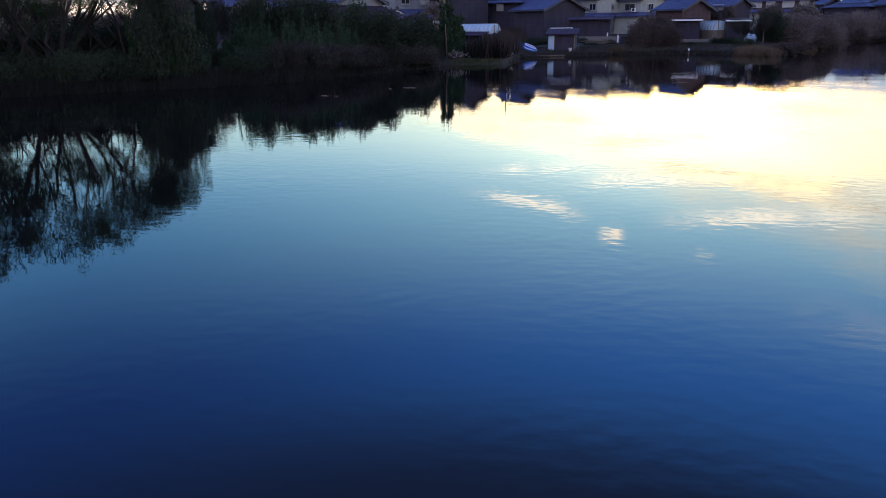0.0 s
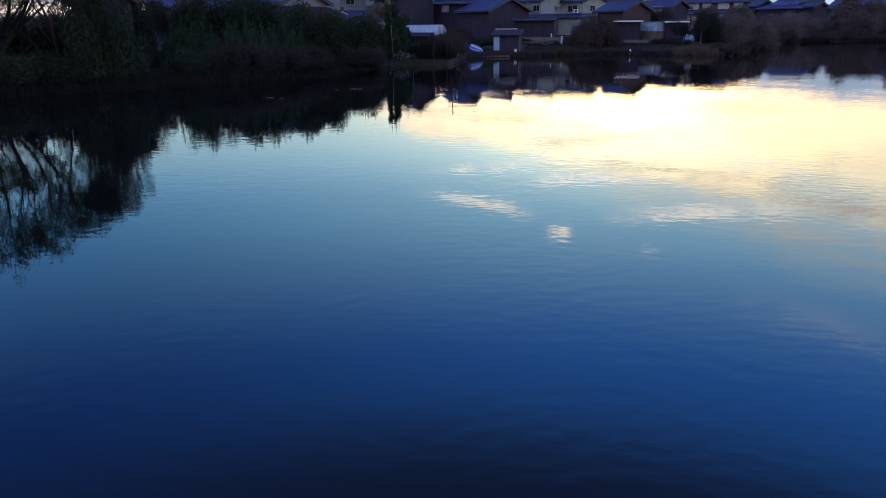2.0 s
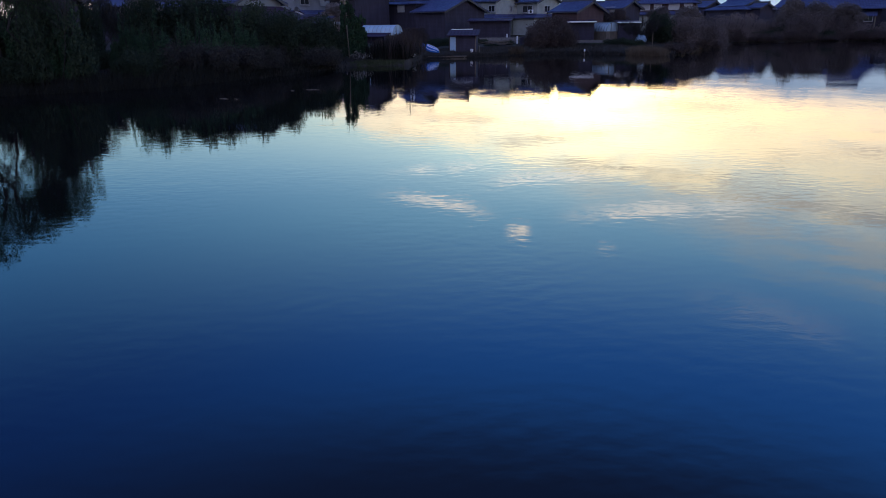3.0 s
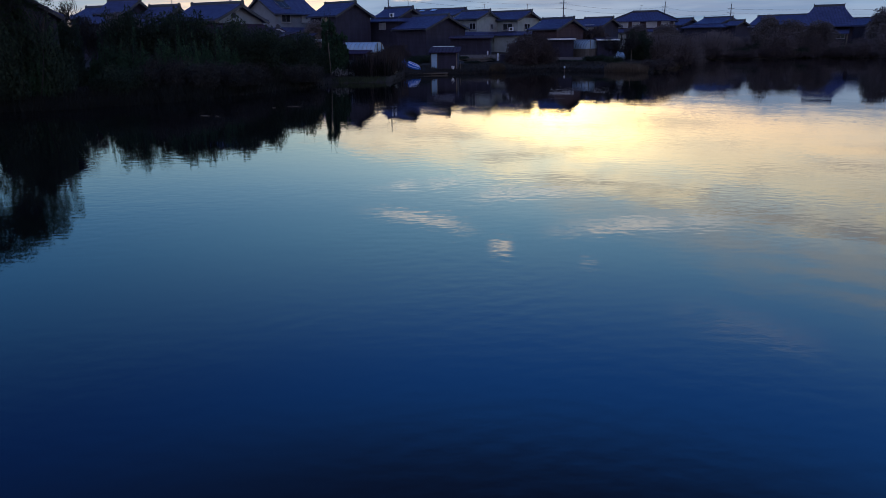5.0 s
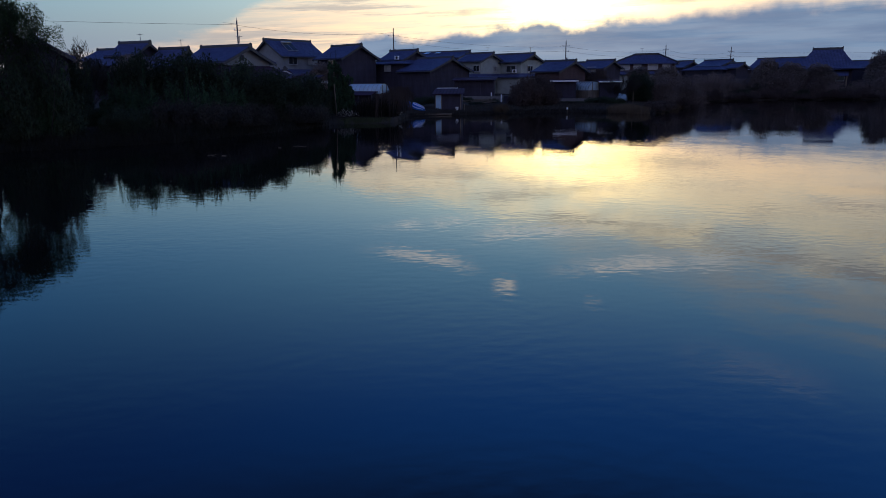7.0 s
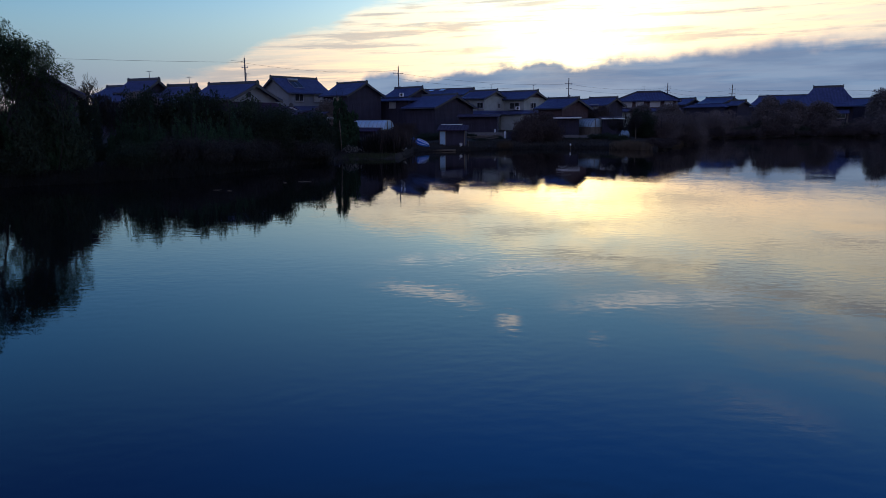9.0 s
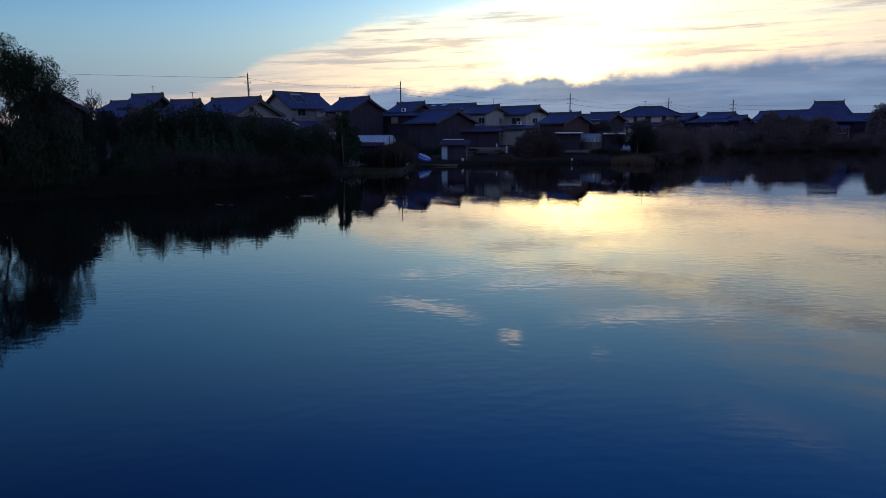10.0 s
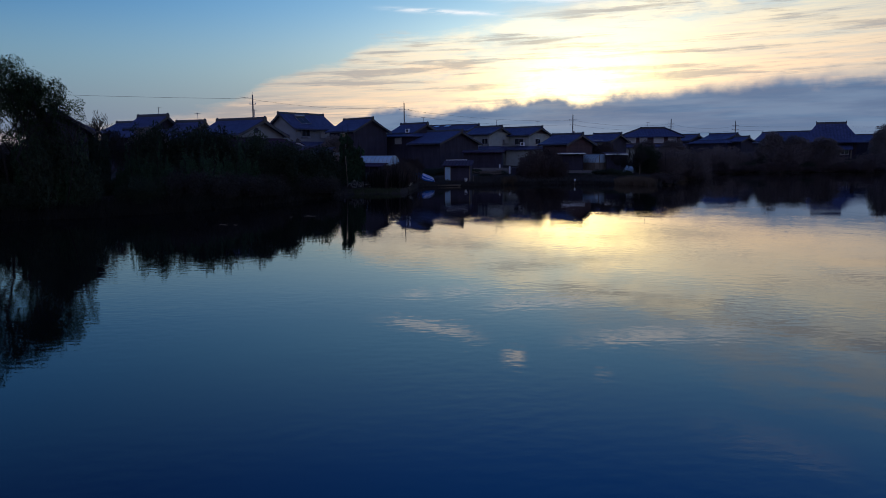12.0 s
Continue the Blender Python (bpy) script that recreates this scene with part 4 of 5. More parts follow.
# the far side to the right
plant(((17.5, 99, s_brown, 1.2, 1.1), (18.7, 102, s_brown, 1.2, 1.15), (19.4, 106, s_olive, 1.1, 1.0), (20.6, 139, s_brown, 1.5, 1.3), (21.8, 144, s_olive, 1.4, 1.1), (22.9, 146, s_brown, 1.4, 1.0), (24.0, 147, s_low, 1.6, 1.5),
       (25.0, 148, s_tall, 1.5, 1.2), (26.2, 149, s_olive, 1.5, 1.2), (27.5, 150, s_brown, 1.5, 1.2), (28.8, 151, s_olive, 1.4, 0.65), (30.2, 152, s_low, 1.5, 1.4), (31.6, 153, s_brown, 1.5, 0.9), (33.0, 152, s_olive, 1.6, 1.1),
       (35.0, 150, s_olive, 1.6, 1.3), (38, 146, s_tall, 1.8, 1.6), (21.2, 138, s_low, 1.5, 1.0), (23.2, 143, s_low, 1.5, 1.0), (26.8, 147, s_low, 1.5, 1.0), (29.5, 150, s_low, 1.5, 1.0), (32.3, 150.5, s_low, 1.5, 1.0)))

s_edge = shrub("bank_shrub", "low rust-brown scrub hanging over the water's edge", 12, 1.3, 1.7, LEAF_RUST, 7000, 0.09, 0.2, group="bank shrubs")
put(s_edge, 17.4, shore(17.4) + 0.6, 0, 1.0, 0.9)
for k in range(16):
    az = 18.0 + 1.15 * k
    place(s_edge, az, shore(az) + 0.7, 77 * k % 360, 0.9 + 0.25 * (k % 3) * (az > 20), 0.8 + 0.3 * (k % 4))

fir = shrub("conifer", "dark narrow conifer with ragged sides behind the grass spit", 31, 5.0, 0.95, LEAF_DARK, 10000, 0.13, 0.75, "tree", "dark trees")
put(fir, -7.65, 69.5, 0, 1.0, 1.42)
place(fir, -6.9, 70.2, 90, 0.8, 0.75)
round_tree = tree("broadleaf_tree", "dull brown round-crowned tree behind the far bank", 41, 6.2, 2, 0.3, LEAF_DUN, 18000, 0.18, 1.2, 0.0, 0.18, 2, group="dark trees")
put(round_tree, 25.0, 150, 0, 1.05, 1.0)
for az, d, sz, tl in ((26.2, 151, 0.95, 0.9), (28.1, 152, 1.0, 0.85), (31.8, 158, 1.2, 1.15), (33.0, 158, 1.2, 1.05), (35.5, 156, 1.4, 1.2), (18.2, 118, 0.75, 0.68), (16.2, 122, 0.7, 0.6),
                      (-22.5, 84, 0.9, 0.75), (-29.2, 88, 0.9, 0.6), (-31.6, 92, 1.0, 0.5), (-34.2, 90, 1.0, 0.5), (-37.0, 94, 1.1, 0.7), (-40.0, 92, 1.0, 0.95), (-43.0, 92, 1.1, 1.0), (-46.5, 92, 1.1, 1.0), (-50.5, 92, 1.2, 1.0), (-8.8, 100, 0.8, 0.7), (-17.5, 104, 0.8, 0.75)):
    place(round_tree, az, d, rng.uniform(0, 360), sz, tl)
bare = tree("bare_tree", "leafless tree with fine spreading twigs", 52, 7.4, 5, 0.45, None, 0, 0, 1, 0, 0.075, 4, group="bare trees", bend=0.30, least=0.022)
put(bare, -25.7, 73, 0, 0.60, 0.68)
place(bare, -24.6, 75, 70, 0.72, 0.70)
place(bare, -26.8, 73, 160, 0.26, 0.88)
place(bare, -23.6, 76, 220, 0.50, 0.62)
place(bare, 15.2, 95, 30, 0.55, 0.6)
place(bare, 14.4, 96, 230, 0.55, 0.5)

blades("reed_bed", (13.6, 17.0, -0.5, 1.2), 2600, 0.45, 0.9, 0.035, 61, LEAF_STRAW, "clump of dry straw-coloured reeds standing in the shallows", "reeds", 0.12)
blades("reed_tuft", (4.7, 6.1, -0.2, 1.0), 700, 0.5, 0.95, 0.035, 62, LEAF_STRAW, "small tuft of dry straw-coloured reeds", "reeds", 0.15)
blades("reed_stand", (17.6, 19.4, -0.3, 1.0), 900, 0.3, 0.6, 0.035, 67, LEAF_STRAW, "thin stand of dry reeds along the far shore", "reeds", 0.15)
# reeds and grass in LEAF_SHADE carry the bank's shade in their blade colour
blades("reddish_reeds", (-6.6, -2.0, 1.2, 5.0), 2000, 0.5, 2.1, 0.035, 69, LEAF_SHADE, "stand of reddish-brown withered reeds on the spit", "reeds", 0.14)
blades("plume_reeds", (-5.0, -1.7, 1.4, 4.5), 420, 1.7, 2.7, 0.06, 70, LEAF_RUST, "tall withered reeds with dry plumes beside the garden tunnel", "reeds", 0.10)
blades("spit_grass", (-7.9, -3.2, -0.2, 1.2), 2200, 0.12, 0.32, 0.03, 63, LEAF_SPIT, "short pale grass on the low spit", "grass", 0.3)
blades("bank_grass", (-28.5, -8, -0.2, 3.5), 9000, 0.25, 0.8, 0.03, 64, LEAF_SHADE, "dry brownish grass along the bank, its shade put into the colour", "grass", 0.3)
blades("far_bank_grass", (-3, 19, 0.0, 7.0), 11000, 0.1, 0.38, 0.04, 65, LEAF_GRASS, "rough grass on the far bank", "grass", 0.3)
blades("right_bank_grass", (19, 36, 0.0, 4.0), 9000, 0.5, 1.5, 0.06, 68, LEAF_BROWN, "rough grass along the distant bank", "grass", 0.3)
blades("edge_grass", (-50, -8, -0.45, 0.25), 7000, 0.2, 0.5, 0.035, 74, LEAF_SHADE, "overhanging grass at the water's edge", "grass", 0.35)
blades("far_edge_grass", (-3, 20, -0.3, 0.4), 4000, 0.2, 0.5, 0.045, 75, LEAF_GRASS, "overhanging grass at the far water's edge", "grass", 0.35)
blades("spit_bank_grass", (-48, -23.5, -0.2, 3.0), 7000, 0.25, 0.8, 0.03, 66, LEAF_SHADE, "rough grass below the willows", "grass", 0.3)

# ---- sheds, tunnels and garden things on the far bank ----


def garden_shed():
    p = at(1.35, 84.3)
    o = thing("garden_shed", pose(p.x, p.y, p.z - 0.05, 0, 0, -6), "small dark board shed with a pale blue door by the water", "shed")
    z = 0.05
    part("wall", Mesh().prism([(-1.3, z - 0.3), (1.3, z - 0.3), (1.3, 2.30), (-1.3, 1.80)], -1.75, 1.35), DARKWOOD, o)
    rf = part("roof", Mesh().prism([(-1.75, 1.76), (1.5, 2.34), (1.5, 2.42), (-1.75, 1.84)], -1.95, 1.65), TILE_BROWN, o, "purple-brown ribbed metal roof")
    part("roof_edge", Mesh().box(-1.75, 0.8, 1.505, 1.56, 2.38, 2.50), PAINTWHITE, rf, "white painted edge board")
    door = part("door", Mesh().box(-1.62, -1.0, -1.37, -1.305, 0.08, 1.66), DOORPAINT, o, "plain pale blue painted door")
    part("door_handle", Mesh().box(-1.1, -1.06, -1.41, -1.37, 0.85, 0.98), STEEL, door)
    fr = Mesh().box(-1.68, -1.625, -1.36, -1.302, 0.05, 1.72).box(-0.995, -0.94, -1.36, -1.302, 0.05, 1.72).box(-1.62, -1.0, -1.36, -1.302, 1.665, 1.72)
    part("door_frame", fr, WOOD, o)
    part("corner_post", Mesh().box(1.2, 1.3, -1.4, -1.302, 0.0, 1.75), WOOD, o)


garden_shed()


def bucket(az, dist):
    p = at(az, dist)
    o = thing("bucket", pose(p.x, p.y, p.z), "pale plastic bucket standing beside the shed", "bucket")
    smooth(part("pail", Mesh().tube([(0, 0, 0), (0, 0, 0.02), (0, 0, 0.34), (0, 0, 0.36)], [0.13, 0.14, 0.18, 0.19], 14), PAINTWHITE, o))
    part("bail", Mesh().tube([(0.18 * cos(a), 0, 0.34 + 0.12 * sin(a)) for a in [pi * k / 8 for k in range(9)]], [0.008] * 9, 5), STEEL, o)


bucket(1.85, 82.6)


def striped_boat():
    """A small boat lying keel up on the bank, with painted stripes along its hull."""
    p = at(-1.2, 82.3)
    o = thing("rowing_boat", pose(p.x, p.y, p.z + 0.16, 16, 14, -38), "small blue boat with white stripes lying keel up on the bank", "boat")
    n, m = 14, 12

    def skin(k, j, lift=0.0):
        w = 0.50 * min(1.0, 0.62 + 1.6 * k) * (1 - max(0.0, (k - 0.45) / 0.55) ** 2.0 * 0.93)
        h = 0.52 * (1 - 0.35 * k) * (1 - max(0.0, (k - 0.7) / 0.3) ** 2 * 0.5)
        a = pi * j / m
        return (-0.85 + 1.75 * k, (w + lift) * cos(a), (h + lift) * sin(a) ** 0.8)

    hull = Mesh()
    hull.v += [skin(i / n, j) for i in range(n + 1) for j in range(m + 1)]
    hull.f += [(i * (m + 1) + j, i * (m + 1) + j + 1, (i + 1) * (m + 1) + j + 1, (i + 1) * (m + 1) + j) for i in range(n) for j in range(m)]
    hull.f += [tuple(range(m + 1)), tuple(n * (m + 1) + j for j in range(m, -1, -1))]
    smooth(part("hull", hull, BLUE, o))
    for a, b in ((1, 2), (4, 4.6), (7, 8), (10, 10.6)):
        st = Mesh()
        st.v += [skin(0.06 + 0.86 * i / n, j, 0.012) for i in range(n + 1) for j in (a, b)]
        st.f += [(2 * i, 2 * i + 1, 2 * i + 3, 2 * i + 2) for i in range(n)]
        stripe = smooth(part("stripe", st, PAINTWHITE, o, "white painted stripe"))
        stripe.modifiers.new("thick", "SOLIDIFY").thickness = 0.008
    part("keel", Mesh().tube([skin(k / 6, m / 2, 0.02) for k in range(7)], [0.025] * 7, 5), PAINTWHITE, o)
    part("gunwale", Mesh().tube([skin(k / 8, 0, 0.015) for k in range(9)], [0.03] * 9, 5), PAINTWHITE, o)


striped_boat()


def tarp_heap(az, dist, size, label, mat, lift=0.0):
    """A heap under a creased sheet."""
    p = at(az, dist)
    o = thing("tarpaulin_heap", pose(p.x, p.y, p.z - 0.05 + lift), label, "tarpaulin")
    rg, me = random.Random(int(az * 10)), Mesh()
    w, d, h = size
    n = 12
    for i in range(n + 1):
        for j in range(n + 1):
            u, v = i / n * 2 - 1, j / n * 2 - 1
            r = max(abs(u), abs(v))
            me.v.append((u * w / 2, v * d / 2, h * (1 - r ** 3) * (0.8 + 0.2 * noise.noise(Vector((u * 2, v * 2, az)))) + rg.uniform(0, 0.05)))
    me.f += [(i * (n + 1) + j, (i + 1) * (n + 1) + j, (i + 1) * (n + 1) + j + 1, i * (n + 1) + j + 1) for i in range(n) for j in range(n)]
    sheet = smooth(part("sheet", me, mat, o))
    sheet.modifiers.new("thick", "SOLIDIFY").thickness = 0.02
    part("weight_stone", Mesh().box(-0.15, 0.15, -d / 2 - 0.2, -d / 2 + 0.05, 0, 0.14), CONCRETE, o)


tarp_heap(-2.0, 84.2, (0.7, 0.7, 0.9), "small heap under a blue plastic sheet beside the boat", BLUE, 0.1)
tarp_heap(14.75, 100, (1.5, 1.2, 1.2), "garden heap under a pale plastic sheet", PLASTIC)


def poly_tunnel(az, dist, turn, length, radius, base, label, rib=STEEL):
    """Plastic film over steel hoops on a low side wall, with a framed end and its door."""
    p = at(az, dist)
    o = thing("poly_tunnel", pose(p.x, p.y, p.z - 0.1, 0, 0, turn), label, "greenhouse", "poly tunnels")
    n = 12
    arc = [(-radius * cos(pi * k / n), base + radius * 0.92 * sin(pi * k / n)) for k in range(n + 1)]
    film = Mesh()
    film.v += [(x, a, b) for x in (-length / 2, length / 2) for a, b in arc]
    film.f += [(k, k + 1, n + 2 + k, n + 1 + k) for k in range(n)]
    film.f += [tuple(range(n + 1))[::-1], tuple(range(n + 1, 2 * n + 2))]
    part("film", film, PLASTIC, o)
    m = max(5, int(length / 0.55))
    for i in range(m + 1):
        x = -length / 2 + length * i / m
        part("hoop", Mesh().tube([(x, a * 1.015, b + 0.02) for a, b in arc], [0.035] * (n + 1), 5), rib, o)
    for s in (-1, 1):
        part("side_wall", Mesh().box(-length / 2, length / 2, s * radius - 0.04, s * radius + 0.04, -0.2, base - 0.01), WOOD, o)
    part("end_wall", Mesh().box(length / 2 - 0.06, length / 2 - 0.01, -radius + 0.05, radius - 0.05, -0.2, base - 0.01), WOOD, o)
    for s in (-0.4, 0.4):
        part("door_post", Mesh().box(length / 2 + 0.005, length / 2 + 0.06, s * radius - 0.035, s * radius + 0.035, 0, base + radius * 0.84), WOOD, o)
    part("purlin", Mesh().tube([(-length / 2, 0, base + radius * 0.94), (length / 2, 0, base + radius * 0.94)], [0.03, 0.03], 5), STEEL, o)


poly_tunnel(-5.2, 96, -24, 4.9, 1.35, 0.95, "pale plastic-covered garden tunnel with steel hoops")
poly_tunnel(12.0, 106.5, -62, 4.0, 1.3, 1.35, "milky plastic garden tunnel over dark hoops", CAP)


def lean_to(az, dist, turn, width, depth, top, drop, label, wall=DARKWOOD, roof=TILE_BROWN, edge=None, openings=1):
    """A low outbuilding with a single-pitch sheet roof on posts."""
    p = at(az, dist)
    h = top - p.z
    o = thing("outbuilding", pose(p.x, p.y, p.z, 0, 0, turn), label, "shed", "outbuildings")
    w, d = width / 2, depth / 2
    part("wall", Mesh().prism([(-d, -0.3), (d, -0.3), (d, h - 0.1), (-d, h - drop - 0.1)], -w, w), wall, o)
    rf = part("roof", Mesh().prism([(-d - 0.7, h - drop * 1.25), (d + 0.3, h), (d + 0.3, h + 0.07), (-d - 0.7, h - drop * 1.25 + 0.07)], -w - 0.3, w + 0.3), roof, o)
    if edge:
        part("roof_edge", Mesh().box(-w - 0.3, w + 0.3, -d - 0.76, -d - 0.71, h - drop * 1.25 - 0.06, h - drop * 1.25 + 0.12), edge, rf)
    for k in range(openings + 2):
        x = -w + 0.06 + (width - 0.12) * k / (openings + 1)
        part("post", Mesh().box(x - 0.05, x + 0.05, -d - 0.6, -d - 0.5, -0.2, h - drop * 1.2), DARKWOOD, o)
    for k in range(openings):
        x = -w + width * (k + 0.5) / openings
        part("shutter", Mesh().box(x - 0.7, x + 0.7, -d - 0.05, -d - 0.005, 0.0, min(1.8, h - drop - 0.3)), DARKWOOD, o)
    return o


lean_to(3.3, 104, -8, 5.6, 3.0, 4.25, 0.3, "low dark outbuilding with a purple-brown sheet roof", openings=2)
lean_to(10.2, 104.5, -4, 3.4, 2.2, 3.9, 0.2, "dark open store with a white roof edge", DARKWOOD, TILE_BROWN, PAINTWHITE)
lean_to(13.7, 106, -4, 2.8, 2.2, 3.75, 0.2, "low dark store with a white roof edge beside the tunnel", DARKWOOD, TILE_BROWN, PAINTWHITE)
lean_to(-11.2, 84, -20, 6.0, 3.4, 4.5, 0.7, "dark timber outhouse with a sloping tiled roof", DARKWOOD, TILE_BROWN, None, 2)
lean_to(-13.1, 71, -20, 6.4, 2.8, 4.5, 0.45, "long dark timber storehouse with a low sheet roof", DARKWOOD, TILE_BROWN, None, 2)
house(-17.6, 86.4, -80, 5.0, 5.6, 4.0, 5.55, "dark timber barn with a pale verge board behind the shrubs", wall=DARKWOOD, roof=TILE_BROWN, verge=FRAME, over=0.4)
lean_to(-5.6, 94, -22, 3.0, 1.6, 2.6, 0.4, "purple-roofed lean-to beside the garden tunnel", DARKWOOD, TILE_BROWN)


def block_wall(az, dist, turn, length, height, label):
    p = at(az, dist)
    o = thing("garden_wall", pose(p.x, p.y, p.z - 0.1, 0, 0, turn), label, "wall")
    nx, nz = int(length / 0.6), int(height / 0.25)
    blk = bpy.data.meshes.new("block")
    b = Mesh().box(-0.29, 0.29, -0.06, 0.06, 0.005, 0.24)
    blk.from_pydata(b.v, [], b.f)
    for i in range(nx):
        for j in range(nz):
            q = part("block", blk, CONCRETE, o)
            q.location = (-length / 2 + 0.6 * (i + 0.5) - (0.15 if j % 2 else 0), 0, 0.25 * j)
    part("coping", Mesh().box(-length / 2 - 0.2, length / 2 + 0.1, -0.08, 0.08, nz * 0.25, nz * 0.25 + 0.06), CONCRETE, o)


block_wall(4.0, 100, -5, 5.4, 0.75, "low weathered concrete block garden wall")
block_wall(11.3, 99.5, -4, 6.0, 0.5, "low pale concrete block edging on the far bank")


def stake(az, dist, height, rad, mat, label, z=None, category="post", lean=3):
    p = at(az, dist, z)
    o = tagged(part("stake", Mesh().tube([(0, 0, -0.4), (0, 0, height * 0.5), (0, 0, height), (0, 0, height + 0.03)], [rad, rad * 0.95, rad * 0.9, rad * 0.4], 8), mat), label, category)
    o.matrix_world = pose(p.x, p.y, p.z, lean, -lean, 20)
    return o


stake(-7.75, 68.2, 2.9, 0.05, WOOD, "weathered upright wooden stake by the dark conifer")
stake(5.4, 98.5, 1.0, 0.12, PAINTWHITE, "short white painted post beside the garden wall", lean=0)
stake(4.6, 101.5, 1.1, 0.10, PAINTWHITE, "white plastic standpipe in the garden", lean=0)
stake(2.45, 83.2, 0.7, 0.05, WOOD, "short grey stake beside the shed")
stake(15.6, 95, 1.5, 0.06, WOOD, "slim garden stake beside the bare tree")


def float_buoy(az, dist):
    p = at(az, dist, 0)
    o = thing("marker_buoy", pose(p.x, p.y, 0), "small white marker float on a stick in the water", "buoy")
    part("stick", Mesh().tube([(0, 0, -0.6), (0, 0, 0.62)], [0.03, 0.03], 8), WOOD, o)
    smooth(part("float", Mesh().tube([(0, 0, 0.40), (0, 0, 0.44), (0, 0, 0.54), (0, 0, 0.64), (0, 0, 0.68)], [0.03, 0.08, 0.10, 0.08, 0.03], 12), PAINTWHITE, o))


float_buoy(10.6, 84.5)


def drift_log(az, dist, length, turn, label):
    p = at(az, dist, 0)
    rg = random.Random(int(dist))
    pts = [(-length / 2 + length * k / 6, rg.uniform(-0.04, 0.04), 0.02 + rg.uniform(-0.01, 0.02)) for k in range(7)]
    o = tagged(part("driftwood", Mesh().tube(pts, [0.006, 0.014, 0.018, 0.02, 0.018, 0.012, 0.006], 7), WOOD), label, "driftwood", "floating driftwood")
    o.matrix_world = pose(p.x, p.y, 0, 0, 0, turn)


drift_log(-10.76, 42, 0.8, -4, "pale piece of driftwood floating on the lake")
drift_log(-12.3, 41.5, 0.2, 8, "short pale bit of driftwood on the lake")
drift_log(-17.5, 38.2, 0.5, -6, "thin floating branch on the calm water")
drift_log(-16.6, 37.6, 0.25, 3, "short floating twig on the calm water")

fl = shrub("flowering_bush", "low bush with pale blossom behind the grass spit", 71, 0.9, 0.8, PETAL, 260, 0.09, 0.2, group="flowering bushes")
put(fl, -7.1, 67.6)
fl2 = shrub("flowering_bush", "tall bush with sparse white blossom beside the garden stores", 72, 3.2, 1.3, PETAL, 520, 0.10, 0.2, group="flowering bushes")
put(fl2, 15.7, 111)
place(fl, -6.3, 67.9, 60, 0.7)
place(fl, -2.9, 71.0, 150, 0.7)


def landing(az, dist):
    p = at(az, dist)
    o = thing("landing_stage", pose(p.x, p.y, -0.1, 0, 0, -2), "low grey plank landing along the water's edge", "landing stage")
    for k in range(9):
        part("plank", Mesh().box(-2.6 + 0.58 * k, -2.06 + 0.58 * k, -0.4, 0.4, 0.26, 0.30), WOOD, o)
    for s in (-0.3, 0.3):
        part("beam", Mesh().box(-2.6, 2.6, s - 0.05, s + 0.05, 0.16, 0.255), WOOD, o)
    for k in range(4):
        part("pile", Mesh().tube([(-2.4 + 1.6 * k, -0.3, -0.9), (-2.4 + 1.6 * k, -0.3, 0.16)], [0.06, 0.06], 8), WOOD, o)


landing(-0.4, 80.4)


# ---- small fittings on the houses ----


def outdoor_unit(x, y, z, turn):
    o = thing("air_conditioner", pose(x, y, z, 0, 0, turn), "pale air-conditioner outdoor unit on a wall bracket", "air conditioner", "outdoor units")
    bevel(part("casing", Mesh().box(-0.4, 0.4, -0.15, 0.15, 0.0, 0.58), PAINTWHITE, o))
    part("fan_grille", Mesh().tube([(0.1, -0.155, 0.29), (0.1, -0.175, 0.29)], [0.22, 0.22], 16), BLACK, o)
    for sx in (-0.3, 0.3):
        part("bracket", Mesh().box(sx - 0.03, sx + 0.03, -0.16, 0.75, -0.05, -0.003), STEEL, o)


def on_wall(hx, hy, turn, along, off, z):
    m = pose(hx, hy, 0, 0, 0, turn) @ Matrix.Translation((along, -off, z))
    outdoor_unit(m.translation.x, m.translation.y, z, turn)


on_wall(13.78, 125.03, -43, 3.04, 3.09 + 0.62, 5.07)
on_wall(-4.74, 117.69, -43, 1.8, 2.73 + 0.62, 7.21)
on_wall(7.88, 122.79, -44, -1.1, 2.64 + 0.62, 5.11)


def roof_panel(hx, hy, turn, along, down, half_depth, eave, ridge):
    """A pale roof light lying on the front slope."""
    k = (ridge - eave) / half_depth
    m = pose(hx, hy, 0, 0, 0, turn) @ Matrix.Translation((along, -down, ridge - 0.2 - k * down + 0.07)) @ pose(0, 0, 0, math.degrees(math.atan(k)), 0, 0)
    o = thing("roof_light", m, "pale flat roof light set in a tiled slope", "roof light", "roof lights")
    part("frame", Mesh().box(-0.6, 0.6, -0.45, 0.45, 0.0, 0.08), STEEL, o)
    part("pane", Mesh().box(-0.54, 0.54, -0.39, 0.39, 0.083, 0.1), PLASTIC, o)


for along in (-3.6, -1.1):
    roof_panel(2.33, 141.32, -33, along, 0.9, 3.76, 8.42, 9.68)


def flue_column(az, dist, top):
    """A square concrete flue with a wider cap beside a house."""
    p = at(az, dist)
    o = thing("chimney", pose(p.x, p.y, p.z - 0.2, 0, 0, -20), "smoke-stained grey chimney column with a projecting cap", "chimney")
    h = top - p.z + 0.2
    bevel(part("shaft", Mesh().box(-0.42, 0.42, -0.42, 0.42, 0, h - 0.5), FLUE, o))
    bevel(part("cap", Mesh().box(-0.6, 0.6, -0.6, 0.6, h - 0.497, h - 0.25), DARKWOOD, o))
    part("flue", Mesh().box(-0.32, 0.32, -0.32, 0.32, h - 0.247, h), BLACK, o)


flue_column(-3.3, 116, 6.9)


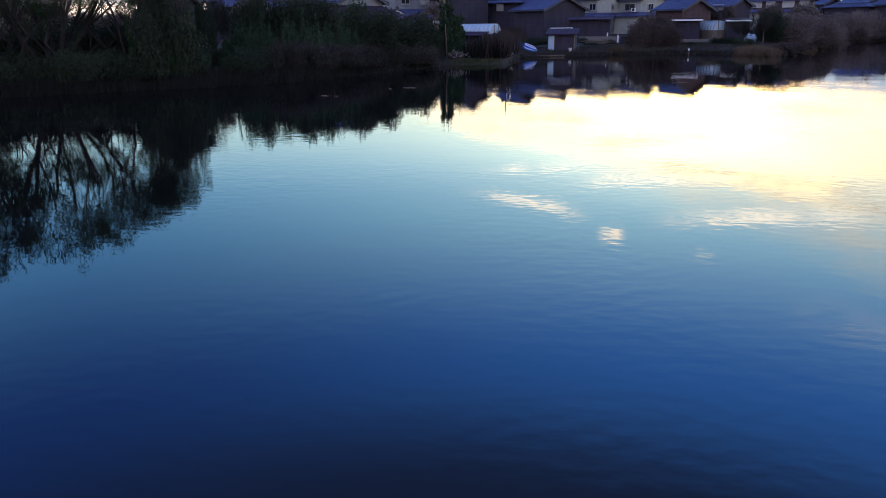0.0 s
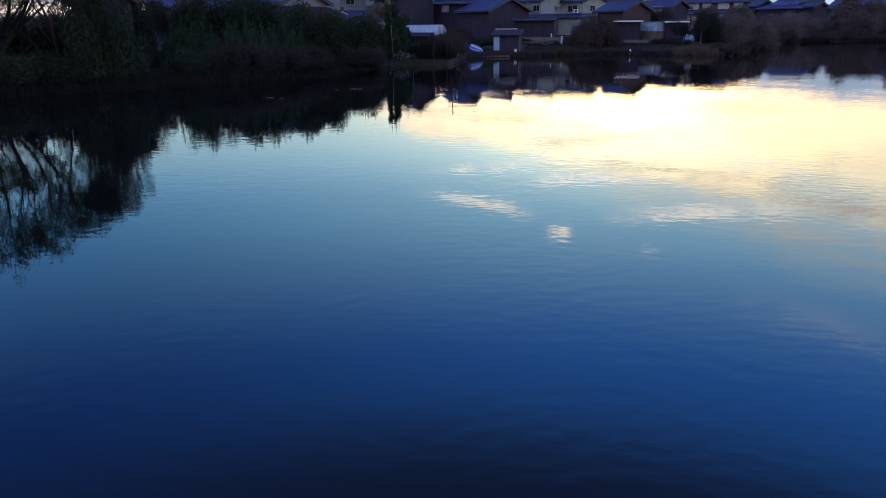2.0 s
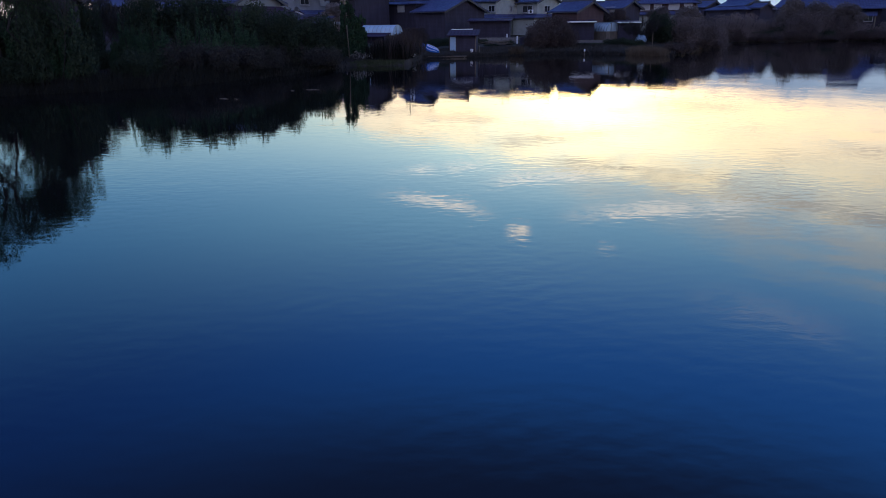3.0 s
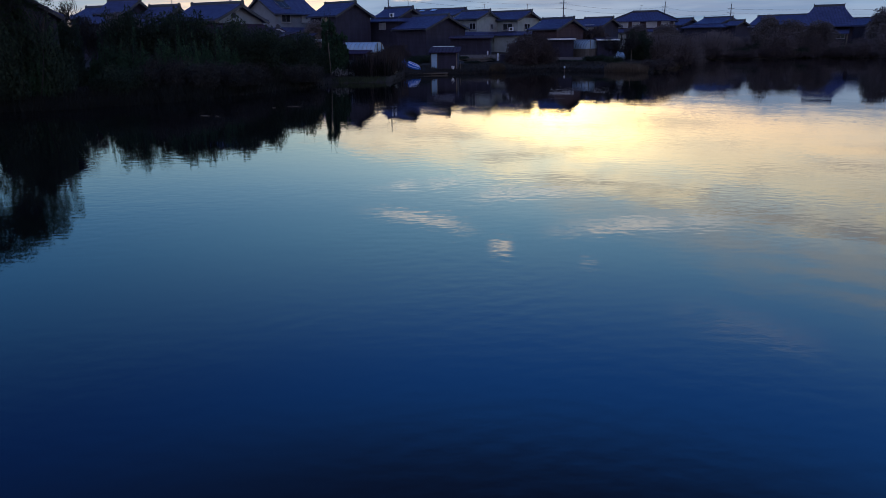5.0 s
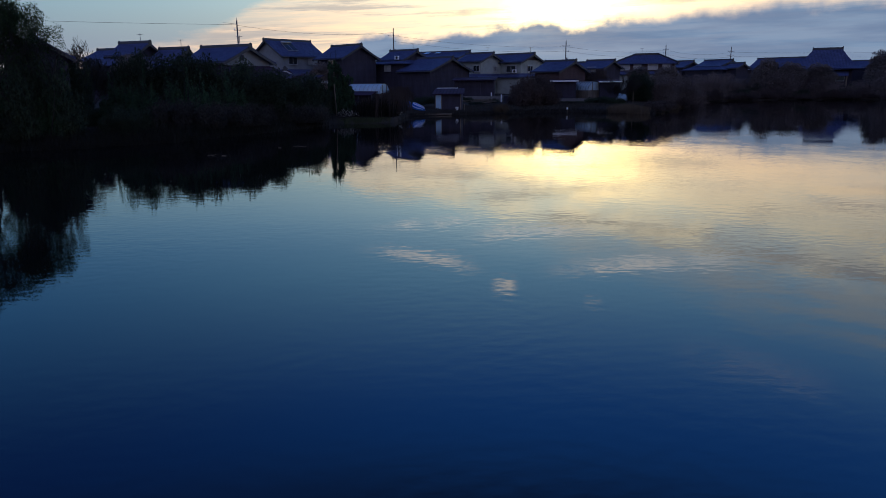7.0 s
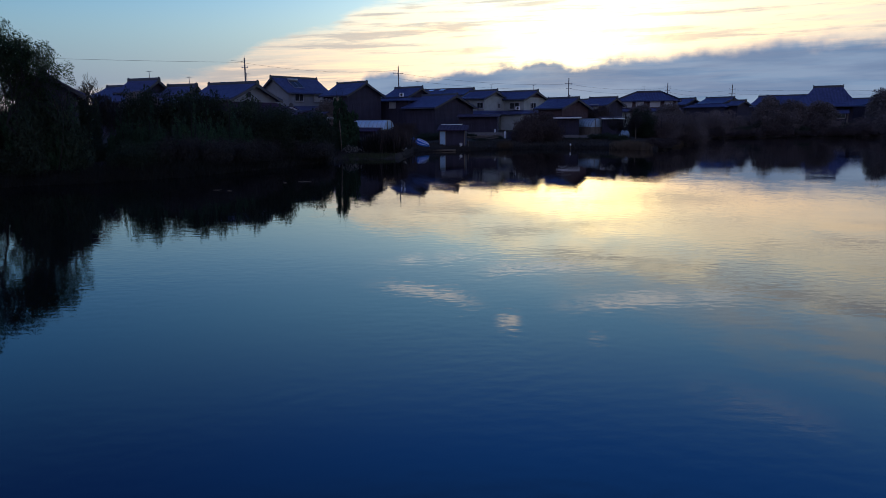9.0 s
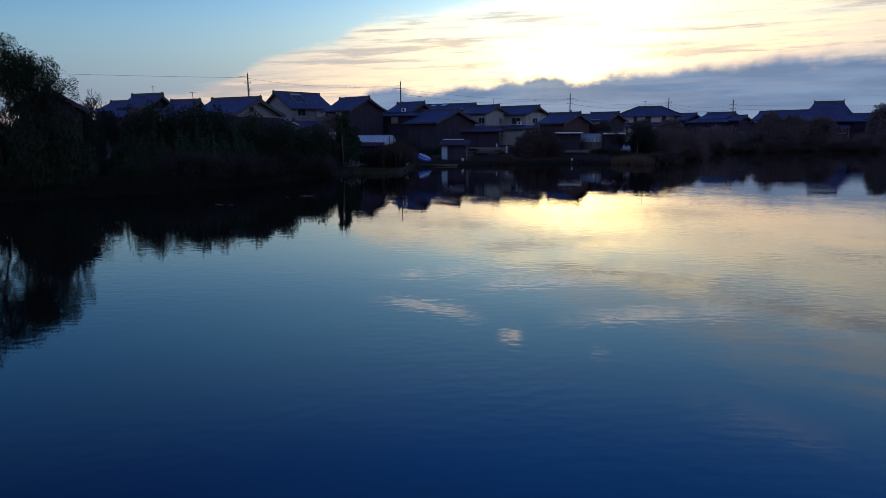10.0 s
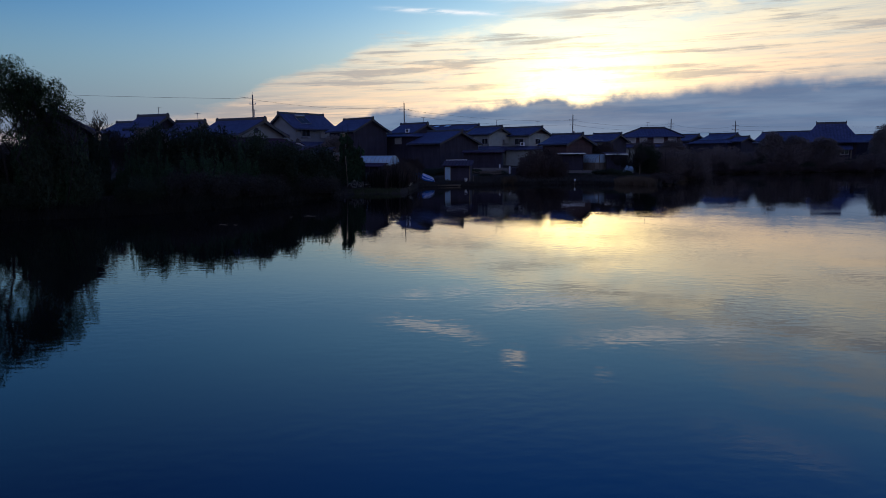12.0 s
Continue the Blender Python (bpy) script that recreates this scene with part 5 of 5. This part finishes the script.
def water_heater(hx, hy, turn, along, down, half_depth, eave, ridge):
    """A solar water panel on the rear slope of a saddle roof, with its tank along the top edge."""
    k = (ridge - eave) / half_depth
    m = pose(hx, hy, 0, 0, 0, turn) @ Matrix.Translation((along, down, ridge - 0.2 - k * down + 0.07)) @ pose(0, 0, 0, -math.degrees(math.atan(k)), 0, 0)
    o = thing("solar_heater", m, "flat dark solar water panel with a dull steel tank", "solar panel")
    part("frame", Mesh().box(-1.0, 1.0, -1.0, 1.0, 0.0, 0.09), FRAME, o)
    for x in (-0.5, 0.5):
        part("panel", Mesh().box(x - 0.46, x + 0.46, -0.94, 0.94, 0.092, 0.105), PANE, o)
    smooth(part("tank", Mesh().tube([(-1.0, -1.2, 0.2), (-0.95, -1.2, 0.2), (0.95, -1.2, 0.2), (1.0, -1.2, 0.2)], [0.1, 0.2, 0.2, 0.1], 12), STEEL, o))


water_heater(-23.5, 118.3, -129, 1.2, 1.9, 3.55, 8.3, 10.7)


def brush_pile(az, dist, width, high, label):
    """Cut branches heaped on the ground."""
    p, rg = at(az, dist), random.Random(81)
    o = thing("brush_pile", pose(p.x, p.y, p.z), label, "brushwood")
    for k in range(52):
        x, y, z = rg.gauss(0, width * 0.22), rg.gauss(0, 0.25), 0.03 + high * rg.random() * 0.75
        a, up, half = rg.uniform(-0.5, 0.5), rg.uniform(-0.12, 0.16), rg.uniform(0.35, 0.8)
        d = Vector((cos(a) * half, sin(a) * half, up * half))
        c = Vector((x, y, max(z, abs(d.z) + 0.03)))
        part("branch", Mesh().tube([c - d, c + Vector((0, 0, rg.uniform(-0.03, 0.04))), c + d], [0.035, 0.03, 0.014], 5), WOOD, o)


brush_pile(3.8, 94.5, 4.0, 0.8, "loose pile of pale cut branches on the garden bank")


def storage_box(az, dist):
    p = at(az, dist)
    o = thing("storage_box", pose(p.x, p.y, p.z - 0.03, 0, 0, -6), "low dark board storage box in the garden", "box")
    bevel(part("body", Mesh().box(-0.45, 0.45, -0.35, 0.35, 0, 0.85), DARKWOOD, o))
    bevel(part("lid", Mesh().box(-0.5, 0.5, -0.4, 0.4, 0.853, 0.91), FLUE, o))


storage_box(5.85, 98.3)


def laundry(az, dist, width, top):
    """Small pale cloths on a pole between two posts."""
    p, rg = at(az, dist), random.Random(91)
    o = thing("laundry_rack", pose(p.x, p.y, p.z, 0, 0, -12), "laundry pole with small pale cloths hung out to dry", "laundry rack")
    h, w = top - p.z, width / 2
    for x in (-w, w):
        part("post", Mesh().tube([(x, 0, -0.3), (x, 0, h + 0.05)], [0.035, 0.03], 6), STEEL, o)
    part("pole", Mesh().tube([(-w - 0.15, 0, h), (w + 0.15, 0, h)], [0.018, 0.018], 6), STEEL, o)
    for k in range(8):
        x, c, d = -w + 0.2 + (width - 0.4) * k / 7, rg.uniform(0.10, 0.16), rg.uniform(0.22, 0.42)
        rows = [(x + s * c, 0.02 * sin(9 * s + i) + 0.01, h - d * i / 4) for i in range(5) for s in (-1, -0.3, 0.3, 1)]
        cl = Mesh().add(rows, [(i * 4 + j, i * 4 + j + 1, i * 4 + j + 5, i * 4 + j + 4) for i in range(4) for j in range(3)])
        cloth = smooth(part("cloth", cl, GREYWALL if k % 3 else PAINTWHITE, o))
        cloth.modifiers.new("thick", "SOLIDIFY").thickness = 0.01


laundry(-8.75, 92, 2.6, 3.95)
